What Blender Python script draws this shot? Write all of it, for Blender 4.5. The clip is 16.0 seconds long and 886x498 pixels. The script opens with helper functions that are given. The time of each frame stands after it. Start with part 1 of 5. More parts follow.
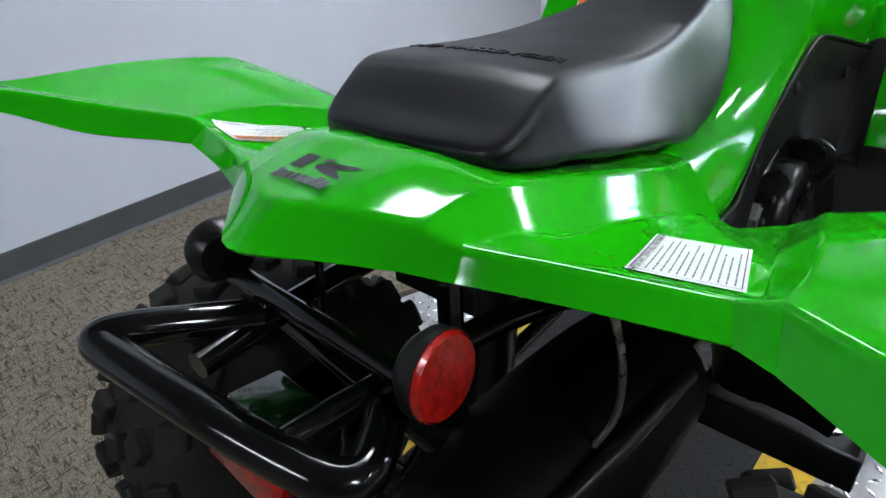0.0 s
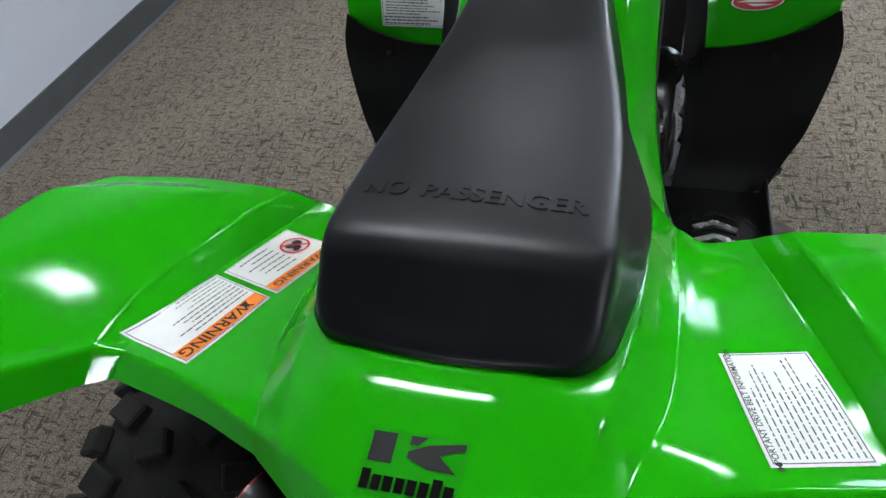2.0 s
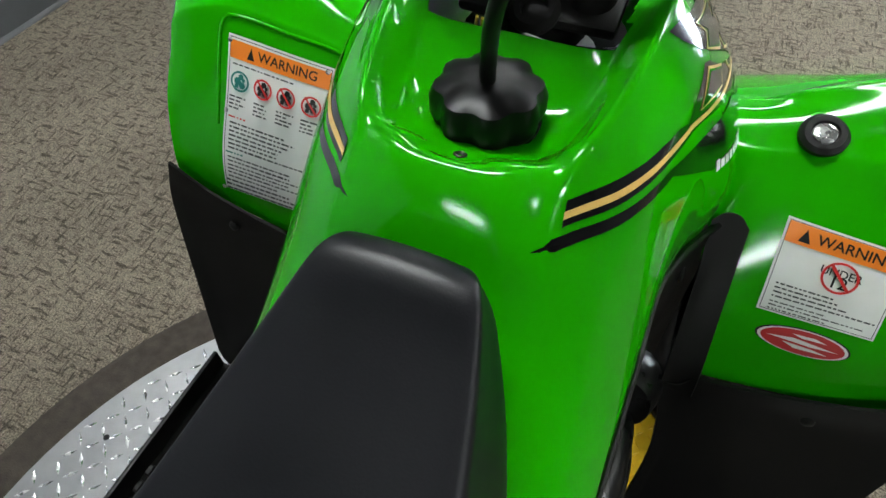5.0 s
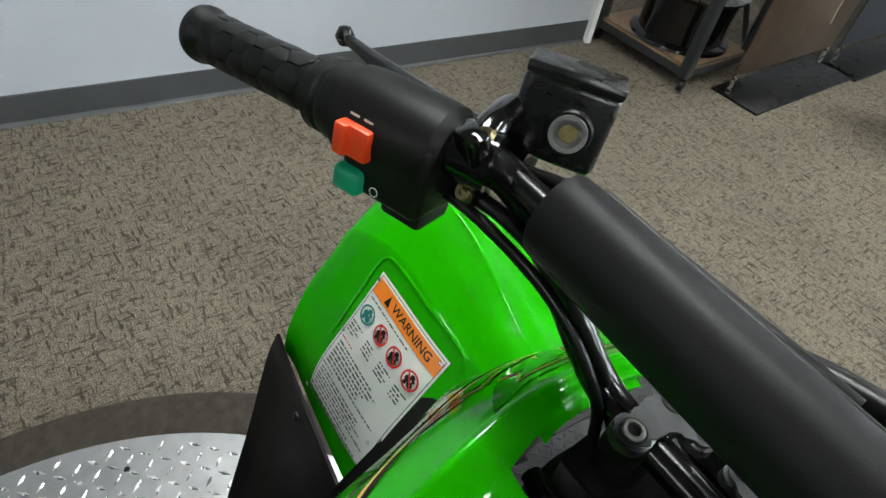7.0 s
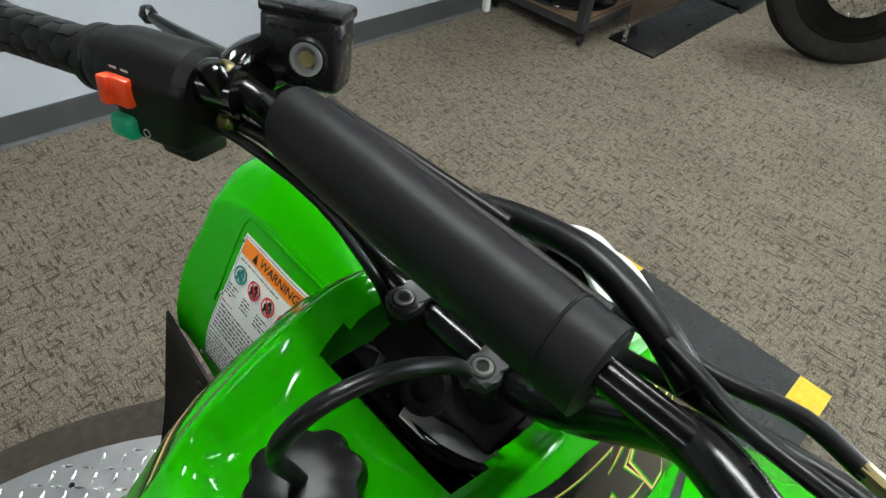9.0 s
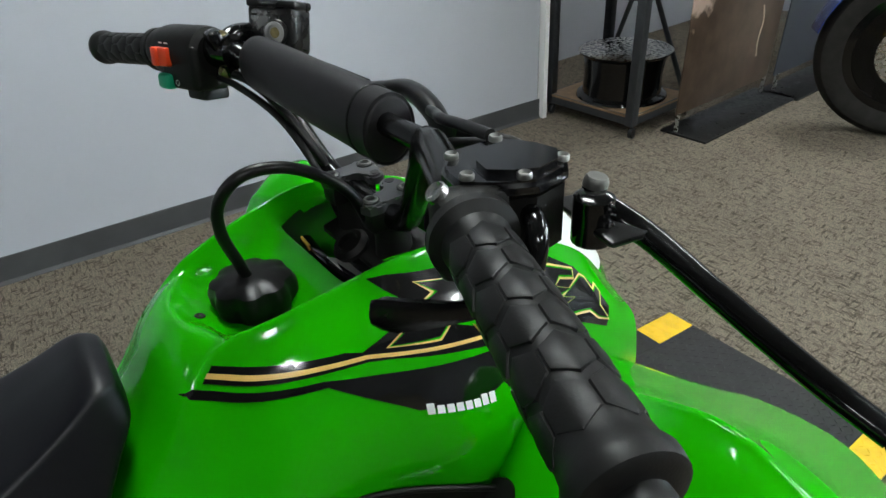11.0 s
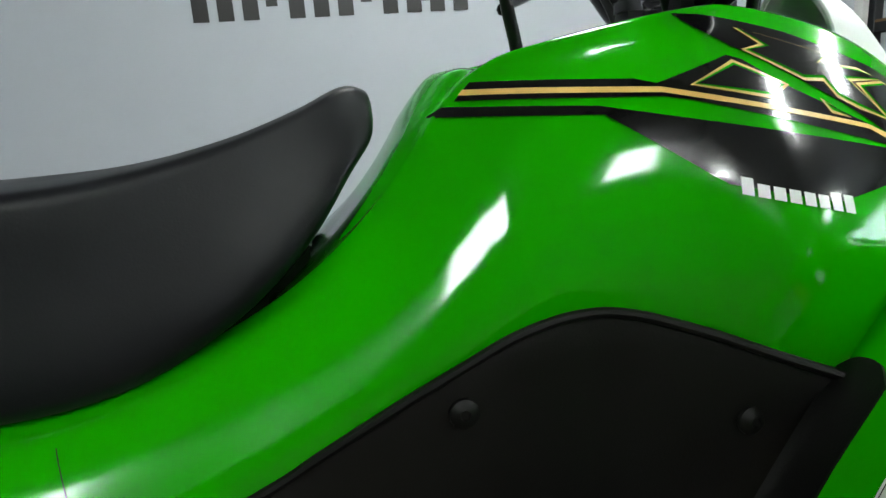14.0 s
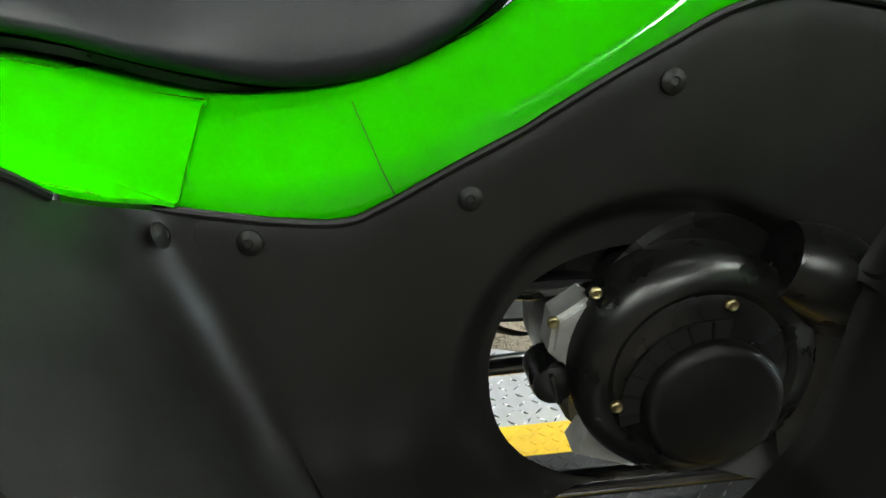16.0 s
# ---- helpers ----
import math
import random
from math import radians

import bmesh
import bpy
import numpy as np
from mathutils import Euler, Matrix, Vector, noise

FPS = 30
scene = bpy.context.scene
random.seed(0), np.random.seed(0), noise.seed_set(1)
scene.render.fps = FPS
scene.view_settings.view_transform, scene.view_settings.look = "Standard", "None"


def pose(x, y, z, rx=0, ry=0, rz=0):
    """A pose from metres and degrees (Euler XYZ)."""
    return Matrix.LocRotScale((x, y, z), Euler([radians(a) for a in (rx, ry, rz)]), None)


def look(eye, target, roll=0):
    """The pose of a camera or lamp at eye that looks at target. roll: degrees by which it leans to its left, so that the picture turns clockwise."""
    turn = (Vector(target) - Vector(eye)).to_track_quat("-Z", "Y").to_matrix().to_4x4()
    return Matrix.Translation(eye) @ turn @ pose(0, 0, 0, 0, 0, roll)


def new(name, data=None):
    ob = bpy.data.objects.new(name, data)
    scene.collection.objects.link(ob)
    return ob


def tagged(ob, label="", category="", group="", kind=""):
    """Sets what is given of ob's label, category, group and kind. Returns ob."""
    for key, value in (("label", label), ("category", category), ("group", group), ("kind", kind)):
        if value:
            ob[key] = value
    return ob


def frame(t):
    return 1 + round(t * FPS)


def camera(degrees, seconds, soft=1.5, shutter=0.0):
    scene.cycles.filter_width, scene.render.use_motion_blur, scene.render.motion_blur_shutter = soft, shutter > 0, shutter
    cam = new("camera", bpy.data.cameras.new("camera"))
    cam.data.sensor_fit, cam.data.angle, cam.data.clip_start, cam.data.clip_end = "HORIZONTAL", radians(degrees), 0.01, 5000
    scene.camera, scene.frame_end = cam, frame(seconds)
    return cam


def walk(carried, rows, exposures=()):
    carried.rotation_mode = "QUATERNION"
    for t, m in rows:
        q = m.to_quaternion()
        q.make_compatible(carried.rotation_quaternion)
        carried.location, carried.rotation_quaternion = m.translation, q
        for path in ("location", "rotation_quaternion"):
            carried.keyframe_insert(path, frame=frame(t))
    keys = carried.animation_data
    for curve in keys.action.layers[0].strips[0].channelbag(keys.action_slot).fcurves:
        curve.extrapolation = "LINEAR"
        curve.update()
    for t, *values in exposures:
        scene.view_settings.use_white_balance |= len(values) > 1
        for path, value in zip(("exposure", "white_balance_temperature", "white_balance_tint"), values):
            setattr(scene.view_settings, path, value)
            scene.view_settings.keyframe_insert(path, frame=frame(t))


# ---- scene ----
cam = camera(74.9, 16.0)
# the whole place is laid out in units of SIZE metres
SIZE = 0.86
PATH = [
    (0.0, (0.331, -0.892, 1.070), (-0.678, 0.056, 0.215), -7.8),
    (0.5, (0.213, -0.911, 1.128), (-0.555, 0.159, 0.171), -9.3),
    (1.0, (0.161, -0.894, 1.192), (-0.460, 0.156, 0.114), -10.4),
    (1.5, (0.125, -0.859, 1.238), (-0.431, 0.127, 0.068), -13.5),
    (2.0, (0.100, -0.782, 1.264), (-0.342, 0.135, -0.006), -14.6),
    (2.5, (0.114, -0.698, 1.256), (-0.245, 0.150, -0.086), -15.0),
    (3.0, (0.101, -0.556, 1.240), (-0.250, 0.204, -0.163), -16.0),
    (3.2, (0.105, -0.515, 1.222), (-0.255, 0.251, -0.165), -15.5),
    (5.3, (0.082, -0.171, 1.207), (-0.455, 0.893, -0.399), 1.1),
    (5.5, (0.08, -0.141, 1.211), (-0.514, 0.925, -0.374), 3.9),
    (6, (0.074, -0.066, 1.228), (-0.7, 0.965, -0.301), 9.6),
    (6.5, (0.057, -0.041, 1.265), (-0.898, 0.914, -0.21), 11.8),
    (7, (0.011, -0.042, 1.297), (-1.055, 0.905, -0.106), 10.5),
    (7.5, (-0.021, -0.052, 1.329), (-1.062, 0.964, -0.044), 6.6),
    (8, (0.004, -0.04, 1.338), (-0.938, 1.014, -0.077), 5.3),
    (8.5, (0.059, -0.029, 1.325), (-0.866, 1.031, -0.096), 4.8),
    (9, (0.139, -0.005, 1.311), (-0.815, 1.037, -0.105), 5.2),
    (9.5, (0.223, -0.007, 1.302), (-0.802, 0.992, -0.096), 5.0),
    (9.7, (0.263, -0.009, 1.301), (-0.781, 0.969, -0.098), 4.6),
    (11.8, (0.435, -0.065, 1.177), (-1.128, 0.989, 0.506), -8.0),
    (12, (0.418, -0.047, 1.152), (-1.170, 1.028, 0.587), -8.3),
    (12.5, (0.409, -0.049, 1.104), (-1.227, 1.008, 0.649), -8.7),
    (13.0, (0.428, -0.076, 1.081), (-0.967, 0.669, 0.697), -8.7),
    (13.3, (0.427, -0.095, 1.05), (-1.341, 0.702, 0.563), -8.7),
    (13.5, (0.424, -0.094, 1.027), (-1.060, 0.404, 0.580), -8.9),
    (13.8, (0.415, -0.106, 0.985), (-1.105, 0.277, 0.545), -5.0),
    (14.0, (0.415, -0.105, 0.952), (-1.139, 0.215, 0.589), -4.1),
    (14.5, (0.389, -0.112, 0.887), (-1.182, 0.081, 0.507), -4.1),
    (15.0, (0.383, -0.118, 0.843), (-1.181, 0.049, 0.422), -6.1),
    (15.2, (0.394, -0.117, 0.845), (-1.508, -0.035, 0.232), -6.9),
    (15.5, (0.434, -0.162, 0.842), (-1.109, -0.108, 0.327), -5.7),
    (16.0, (0.512, -0.211, 0.836), (-1.017, -0.166, 0.280), -5.8),
]
walk(cam, [(t, look(Vector(eye) * SIZE, Vector(target) * SIZE, roll)) for t, eye, target, roll in PATH], exposures=[(0.0, 0.33, 6100, 9), (2.0, 0.03, 6150, 9), (3.2, 0.02, 6100, 9), (5.3, 0.28, 6550, 3), (9.7, 0.31, 6550, 2), (11.8, -0.17, 6400, 3), (13.0, -0.13, 6500, 0), (13.6, 0.02, 6550, -1), (14.6, 0.20, 6600, -1), (15.2, 0.66, 6700, 0), (15.6, 1.05, 6800, 0), (16.0, 1.25, 6800, 0)])

from mathutils.bvhtree import BVHTree

# ---- light ----
world = bpy.data.worlds.new("world")
scene.world = world
world.use_nodes = True
world.node_tree.nodes["Background"].inputs[0].default_value = (0.8, 0.85, 0.9, 1)
world.node_tree.nodes["Background"].inputs[1].default_value = 0.05

# ---- materials ----
MATS = {}


def mat(name, base, rough=0.5, metal=0.0, coat=0.0, spec=0.5, vary=0.0, vscale=8.0, bump=0.0, bscale=200.0, rvary=0.0, emit=0.0):
    """A Principled material with two scales of colour change, uneven gloss and fine relief."""
    if name in MATS:
        return MATS[name]
    m = bpy.data.materials.new(name)
    m.use_nodes = True
    nt = m.node_tree
    b = nt.nodes["Principled BSDF"]
    b.inputs["Base Color"].default_value = (*base, 1)
    b.inputs["Roughness"].default_value = rough
    b.inputs["Metallic"].default_value = metal
    b.inputs["Coat Weight"].default_value = coat
    b.inputs["Coat Roughness"].default_value = 0.04
    b.inputs["Specular IOR Level"].default_value = spec
    co = nt.nodes.new("ShaderNodeTexCoord")
    if vary or rvary:
        n1 = nt.nodes.new("ShaderNodeTexNoise")
        n1.inputs["Scale"].default_value = vscale
        n1.inputs["Detail"].default_value = 8
        nt.links.new(co.outputs["Object"], n1.inputs["Vector"])
    if vary:
        r = nt.nodes.new("ShaderNodeMapRange")
        r.inputs["From Min"].default_value, r.inputs["From Max"].default_value = 0.3, 0.7
        r.inputs["To Min"].default_value, r.inputs["To Max"].default_value = 1 - vary, 1 + vary
        nt.links.new(n1.outputs["Fac"], r.inputs["Value"])
        x = nt.nodes.new("ShaderNodeMix")
        x.data_type, x.blend_type = "RGBA", "MULTIPLY"
        x.inputs["Factor"].default_value = 1
        x.inputs["A"].default_value = (*base, 1)
        nt.links.new(r.outputs["Result"], x.inputs["B"])
        nt.links.new(x.outputs["Result"], b.inputs["Base Color"])
    if rvary:
        r2 = nt.nodes.new("ShaderNodeMapRange")
        r2.inputs["From Min"].default_value, r2.inputs["From Max"].default_value = 0.3, 0.7
        r2.inputs["To Min"].default_value, r2.inputs["To Max"].default_value = max(0.02, rough - rvary), rough + rvary
        nt.links.new(n1.outputs["Fac"], r2.inputs["Value"])
        nt.links.new(r2.outputs["Result"], b.inputs["Roughness"])
    if bump:
        n2 = nt.nodes.new("ShaderNodeTexNoise")
        n2.inputs["Scale"].default_value = bscale
        n2.inputs["Detail"].default_value = 3
        nt.links.new(co.outputs["Object"], n2.inputs["Vector"])
        bp = nt.nodes.new("ShaderNodeBump")
        bp.inputs["Strength"].default_value = bump
        bp.inputs["Distance"].default_value = 0.002
        nt.links.new(n2.outputs["Fac"], bp.inputs["Height"])
        nt.links.new(bp.outputs["Normal"], b.inputs["Normal"])
    if emit:
        b.inputs["Emission Color"].default_value = (*base, 1)
        b.inputs["Emission Strength"].default_value = emit
    MATS[name] = m
    return m


GREEN = mat("green_plastic", (0.017, 0.32, 0.0006), 0.10, spec=0.36, vary=0.02, vscale=5, rvary=0.03, bump=0.012, bscale=70)
SEAT = mat("seat_vinyl", (0.0024, 0.0026, 0.0042), 0.40, spec=0.29, vary=0.12, vscale=14, bump=0.05, bscale=700, rvary=0.05)
BLACKP = mat("black_plastic", (0.0046, 0.0045, 0.0042), 0.46, spec=0.23, vary=0.12, vscale=20, bump=0.08, bscale=700, rvary=0.06)
GLOSS = mat("gloss_black_paint", (0.003, 0.003, 0.003), 0.14, spec=0.4, coat=0.25, vary=0.2, vscale=30, rvary=0.05)
CABLE = mat("cable_rubber", (0.0035, 0.0035, 0.0035), 0.36, spec=0.28, vary=0.2, vscale=60, rvary=0.06)
BARP = mat("bar_paint", (0.003, 0.003, 0.003), 0.22, spec=0.4, vary=0.2, vscale=40, rvary=0.06, bump=0.02, bscale=400)
CLAMPM = mat("satin_clamp_alloy", (0.095, 0.095, 0.10), 0.33, metal=0.8, vary=0.12, vscale=90, rvary=0.08, bump=0.05, bscale=600)
RUBBER = mat("tyre_rubber", (0.019, 0.018, 0.0165), 0.75, spec=0.2, vary=0.3, vscale=25, bump=0.2, bscale=300)
GRIP = mat("grip_rubber", (0.0045, 0.0045, 0.0045), 0.45, spec=0.28, vary=0.2, vscale=60, bump=0.05, bscale=900)
FOAM = mat("bar_pad_vinyl", (0.0068, 0.0060, 0.0074), 0.5, spec=0.25, vary=0.1, vscale=20, bump=0.08, bscale=1200)
DARK = mat("black_metal", (0.005, 0.005, 0.005), 0.35, spec=0.3, vary=0.3, vscale=40, rvary=0.1)
STEEL = mat("bright_steel", (0.55, 0.55, 0.53), 0.28, metal=1.0, vary=0.15, vscale=60, rvary=0.1)
DULL = mat("dull_steel", (0.22, 0.22, 0.21), 0.42, metal=1.0, vary=0.2, vscale=80, rvary=0.1)
BRASS = mat("yellow_zinc", (0.30, 0.25, 0.13), 0.35, metal=1.0, vary=0.2, vscale=90)
ALLOY = mat("cast_alloy", (0.42, 0.42, 0.41), 0.45, metal=0.8, vary=0.15, vscale=60, bump=0.1, bscale=500)
WHITE = mat("white_plastic", (0.78, 0.78, 0.77), 0.3, coat=0.2, vary=0.03, vscale=12)
LABEL = mat("label_white", (0.75, 0.75, 0.73), 0.35, vary=0.04, vscale=40)
ORANGE = mat("label_orange", (0.85, 0.22, 0.015), 0.35)
INK = mat("ink_black", (0.008, 0.008, 0.008), 0.4, spec=0.3)
PRINT = mat("ink_grey", (0.06, 0.06, 0.062), 0.4, spec=0.3)
REDINK = mat("ink_red", (0.6, 0.02, 0.02), 0.4)
TEALINK = mat("ink_teal", (0.01, 0.16, 0.14), 0.4)
GOLDINK = mat("decal_gold", (0.70, 0.45, 0.13), 0.28, coat=0.4)
DECAL = mat("decal_black", (0.004, 0.004, 0.004), 0.12, coat=0.6)
REDL = mat("red_reflector", (0.32, 0.005, 0.003), 0.12, coat=0.5, vary=0.4, vscale=120, bump=0.4, bscale=260)
SWRED = mat("switch_red", (0.8, 0.06, 0.012), 0.4)
SWGREEN = mat("switch_green", (0.01, 0.30, 0.16), 0.4)
PLATE = mat("tread_plate_alloy", (0.45, 0.45, 0.455), 0.37, metal=0.9, vary=0.07, vscale=30, rvary=0.06, bump=0.04, bscale=200)
# brighter than the plate: the treads' highlights are put into this colour
TREAD = mat("tread_glint_alloy", (0.86, 0.86, 0.85), 0.26, metal=0.9, vary=0.08, vscale=60, rvary=0.08)
YELLOW = mat("yellow_paint", (0.72, 0.45, 0.015), 0.4, vary=0.1, vscale=30)
BLACKPLATE = mat("black_tread_paint", (0.018, 0.018, 0.019), 0.5, spec=0.3, vary=0.25, vscale=20)
WALL = mat("wall_paint", (0.43, 0.447, 0.492), 0.55, vary=0.02, vscale=3, bump=0.08, bscale=160)
WALLD = mat("unseen_wall_dark", (0.09, 0.09, 0.10), 0.6, vary=0.05, vscale=3, bump=0.08, bscale=160)
BASE = mat("rubber_base", (0.055, 0.057, 0.06), 0.45, vary=0.12, vscale=10)
CEIL = mat("unseen_ceiling_dark", (0.14, 0.14, 0.14), 0.8, vary=0.04, vscale=20, bump=0.3, bscale=120)
LAMP = mat("lamp_panel", (0.97, 0.985, 1.0), 0.5, emit=48.0)
DAYLIGHT = mat("overcast_daylight", (0.86, 0.93, 1.0), 0.5, emit=14.0)
GLASS = mat("window_glass", (1.0, 1.0, 1.0), 0.02)
GLASS.node_tree.nodes["Principled BSDF"].inputs["Transmission Weight"].default_value = 1.0
GREYSIGN = mat("sign_grey", (0.10, 0.10, 0.105), 0.45, vary=0.03, vscale=5)
SIGNINK = mat("sign_letter", (0.035, 0.033, 0.034), 0.45)
CARTM = mat("cart_steel", (0.035, 0.038, 0.042), 0.45, metal=0.2, vary=0.2, vscale=15)
WOOD = mat("shelf_wood", (0.22, 0.14, 0.075), 0.55, vary=0.2, vscale=30)
CARD = mat("cardboard", (0.46, 0.24, 0.07), 0.7, vary=0.1, vscale=25)
BANNER = mat("banner_blue_black", (0.022, 0.026, 0.036), 0.5, vary=0.08, vscale=6)
BLUE = mat("blue_paint", (0.01, 0.035, 0.16), 0.2, coat=0.6)


def carpet_mat():
    m = bpy.data.materials.new("loop_carpet")
    m.use_nodes = True
    nt = m.node_tree
    b = nt.nodes["Principled BSDF"]
    b.inputs["Roughness"].default_value = 0.95
    b.inputs["Specular IOR Level"].default_value = 0.1
    co = nt.nodes.new("ShaderNodeTexCoord")

    def link(a, c):
        nt.links.new(a, c)

    def noise_at(scale, stretch, detail=2.0, twist=0.0):
        mp = nt.nodes.new("ShaderNodeMapping")
        mp.inputs["Scale"].default_value = stretch
        link(co.outputs["Object"], mp.inputs["Vector"])
        n = nt.nodes.new("ShaderNodeTexNoise")
        n.inputs["Scale"].default_value = scale
        n.inputs["Detail"].default_value = detail
        n.inputs["Distortion"].default_value = twist
        link(mp.outputs["Vector"], n.inputs["Vector"])
        return n.outputs["Fac"]

    def band(v, lo, hi, a=0.0, c=1.0):
        r = nt.nodes.new("ShaderNodeMapRange")
        r.inputs["From Min"].default_value, r.inputs["From Max"].default_value = lo, hi
        r.inputs["To Min"].default_value, r.inputs["To Max"].default_value = a, c
        link(v, r.inputs["Value"])
        return r.outputs["Result"]

    def calc(op, p, q):
        k = nt.nodes.new("ShaderNodeMath")
        k.operation = op
        for s, v in zip(k.inputs, (p, q)):
            if isinstance(v, (int, float)):
                s.default_value = v
            else:
                link(v, s)
        return k.outputs[0]
    dash1 = band(noise_at(23, (1, 4.6, 1), 2.0, 0.7), 0.55, 0.66)
    dash2 = band(noise_at(23, (4.6, 1, 1), 2.0, 0.7), 0.56, 0.67)
    fine = noise_at(250, (1, 1, 1), 2)
    loop = noise_at(70, (1, 1, 1), 2)
    broad = noise_at(2.2, (1, 1, 1), 3)
    dash = calc("MAXIMUM", dash1, dash2)
    ramp = nt.nodes.new("ShaderNodeValToRGB")
    e = ramp.color_ramp.elements
    e[0].position, e[0].color = 0.30, (0.085, 0.070, 0.053, 1)
    e[1].position, e[1].color = 0.72, (0.33, 0.283, 0.222, 1)
    link(fine, ramp.inputs["Fac"])
    dim = calc("MULTIPLY", calc("MULTIPLY", band(dash, 0, 1, 1.0, 0.40), band(loop, 0.3, 0.7, 0.78, 1.14)), band(broad, 0.3, 0.7, 0.82, 1.04))
    mx = nt.nodes.new("ShaderNodeMix")
    mx.data_type, mx.blend_type = "RGBA", "MULTIPLY"
    mx.inputs["Factor"].default_value = 1
    link(ramp.outputs["Color"], mx.inputs["A"])
    link(dim, mx.inputs["B"])
    link(mx.outputs["Result"], b.inputs["Base Color"])
    bp = nt.nodes.new("ShaderNodeBump")
    bp.inputs["Strength"].default_value = 0.9
    bp.inputs["Distance"].default_value = 0.004
    link(calc("SUBTRACT", fine, calc("MULTIPLY", dash, 0.6)), bp.inputs["Height"])
    link(bp.outputs["Normal"], b.inputs["Normal"])
    return m


CARPET = carpet_mat()


# ---- builders ----
def part(name, bm, material, parent=None, label="", smooth=True):
    """Links bm as one mesh object, under parent where one is given."""
    bmesh.ops.recalc_face_normals(bm, faces=bm.faces)
    me = bpy.data.meshes.new(name)
    bm.to_mesh(me)
    bm.free()
    mats = material if isinstance(material, (list, tuple)) else [material]
    for one in mats:
        me.materials.append(one)
    for p in me.polygons:
        p.use_smooth = smooth
    if smooth:
        me.set_sharp_from_angle(angle=radians(38))
    ob = new(name, me)
    if parent:
        ob.parent = parent
    if label:
        ob["label"] = label
    return ob


def empty(name, label, category, at=(0, 0, 0), group=""):
    ob = new(name)
    ob.location = at
    ob.empty_display_size = 0.05
    return tagged(ob, label, category, group)


def spline(pts, n):
    """Points along a smooth curve through pts, n to a span."""
    p = [Vector(q) for q in pts]
    if len(p) < 3:
        return [p[0].lerp(p[-1], i / n) for i in range(n + 1)]
    p = [p[0] * 2 - p[1]] + p + [p[-1] * 2 - p[-2]]
    out = []
    for i in range(1, len(p) - 2):
        for k in range(n):
            t = k / n
            a, b, c, d = p[i - 1], p[i], p[i + 1], p[i + 2]
            out.append(0.5 * ((2 * b) + (c - a) * t + (2 * a - 5 * b + 4 * c - d) * t * t + (3 * b - 3 * c + d - a) * t ** 3))
    out.append(p[-2].copy())
    return out


def grid_bm(rows, thick=0.0, close=False):
    """A sheet through rows of points; with a thickness it gets a back and a rim."""
    bm = bmesh.new()
    nr, nc = len(rows), len(rows[0])
    top = [[bm.verts.new(v) for v in r] for r in rows]
    for i in range(nr - 1):
        for j in range(nc if close else nc - 1):
            k = (j + 1) % nc
            bm.faces.new((top[i][j], top[i][k], top[i + 1][k], top[i + 1][j]))
    if thick:
        bm.normal_update()
        bot = [[bm.verts.new(v.co - v.normal * thick) for v in r] for r in top]
        for i in range(nr - 1):
            for j in range(nc - 1):
                bm.faces.new((bot[i][j], bot[i + 1][j], bot[i + 1][j + 1], bot[i][j + 1]))
        ring = [(0, j) for j in range(nc)] + [(i, nc - 1) for i in range(1, nr)] + [(nr - 1, j) for j in range(nc - 2, -1, -1)] + [(i, 0) for i in range(nr - 2, 0, -1)]
        for (a, b), (c, d) in zip(ring, ring[1:] + ring[:1]):
            bm.faces.new((top[a][b], bot[a][b], bot[c][d], top[c][d]))
    return bm


def net(rows, nu=6, nv=6):
    """Refines a coarse net of points, both ways."""
    fine = [spline(r, nu) for r in rows]
    cols = [spline(list(c), nv) for c in zip(*fine)]
    return [list(r) for r in zip(*cols)]


def flip(pts):
    return [Vector((-p[0], p[1], p[2])) for p in pts]


def both(rows):
    """A net given from the middle outwards, x >= 0, made whole on both sides."""
    return [flip(r)[:0:-1] + [Vector(p) for p in r] for r in rows]


def tube(pts, r, n=12, k=6, bm=None, smooth=True):
    """A round bar along pts; r is one radius or one for each point."""
    bm = bm or bmesh.new()
    line = spline(pts, k) if smooth else [Vector(p) for p in pts]
    rs = [r] * len(pts) if isinstance(r, (int, float)) else list(r)
    rr = [v.x for v in spline([(q, 0, 0) for q in rs], k)] if smooth else rs
    rings, up = [], None
    for i, p in enumerate(line):
        d = (line[min(i + 1, len(line) - 1)] - line[max(i - 1, 0)]).normalized()
        if up is None:
            up = d.orthogonal().normalized()
        up = (up - d * up.dot(d)).normalized()
        side = d.cross(up)
        rings.append([bm.verts.new(p + (up * math.cos(2 * math.pi * j / n) + side * math.sin(2 * math.pi * j / n)) * rr[i]) for j in range(n)])
    for a, b in zip(rings, rings[1:]):
        for j in range(n):
            bm.faces.new((a[j], a[(j + 1) % n], b[(j + 1) % n], b[j]))
    bm.faces.new(rings[0][::-1])
    bm.faces.new(rings[-1])
    return bm


def box(size, m=Matrix(), bevel=0.0, seg=2, bm=None):
    bm = bm or bmesh.new()
    made = bmesh.ops.create_cube(bm, size=1, matrix=m @ Matrix.Diagonal((*size, 1)))["verts"]
    if bevel:
        edges = {e for v in made for e in v.link_edges}
        bmesh.ops.bevel(bm, geom=list(edges), offset=bevel, segments=seg, affect="EDGES", profile=0.5)
    return bm


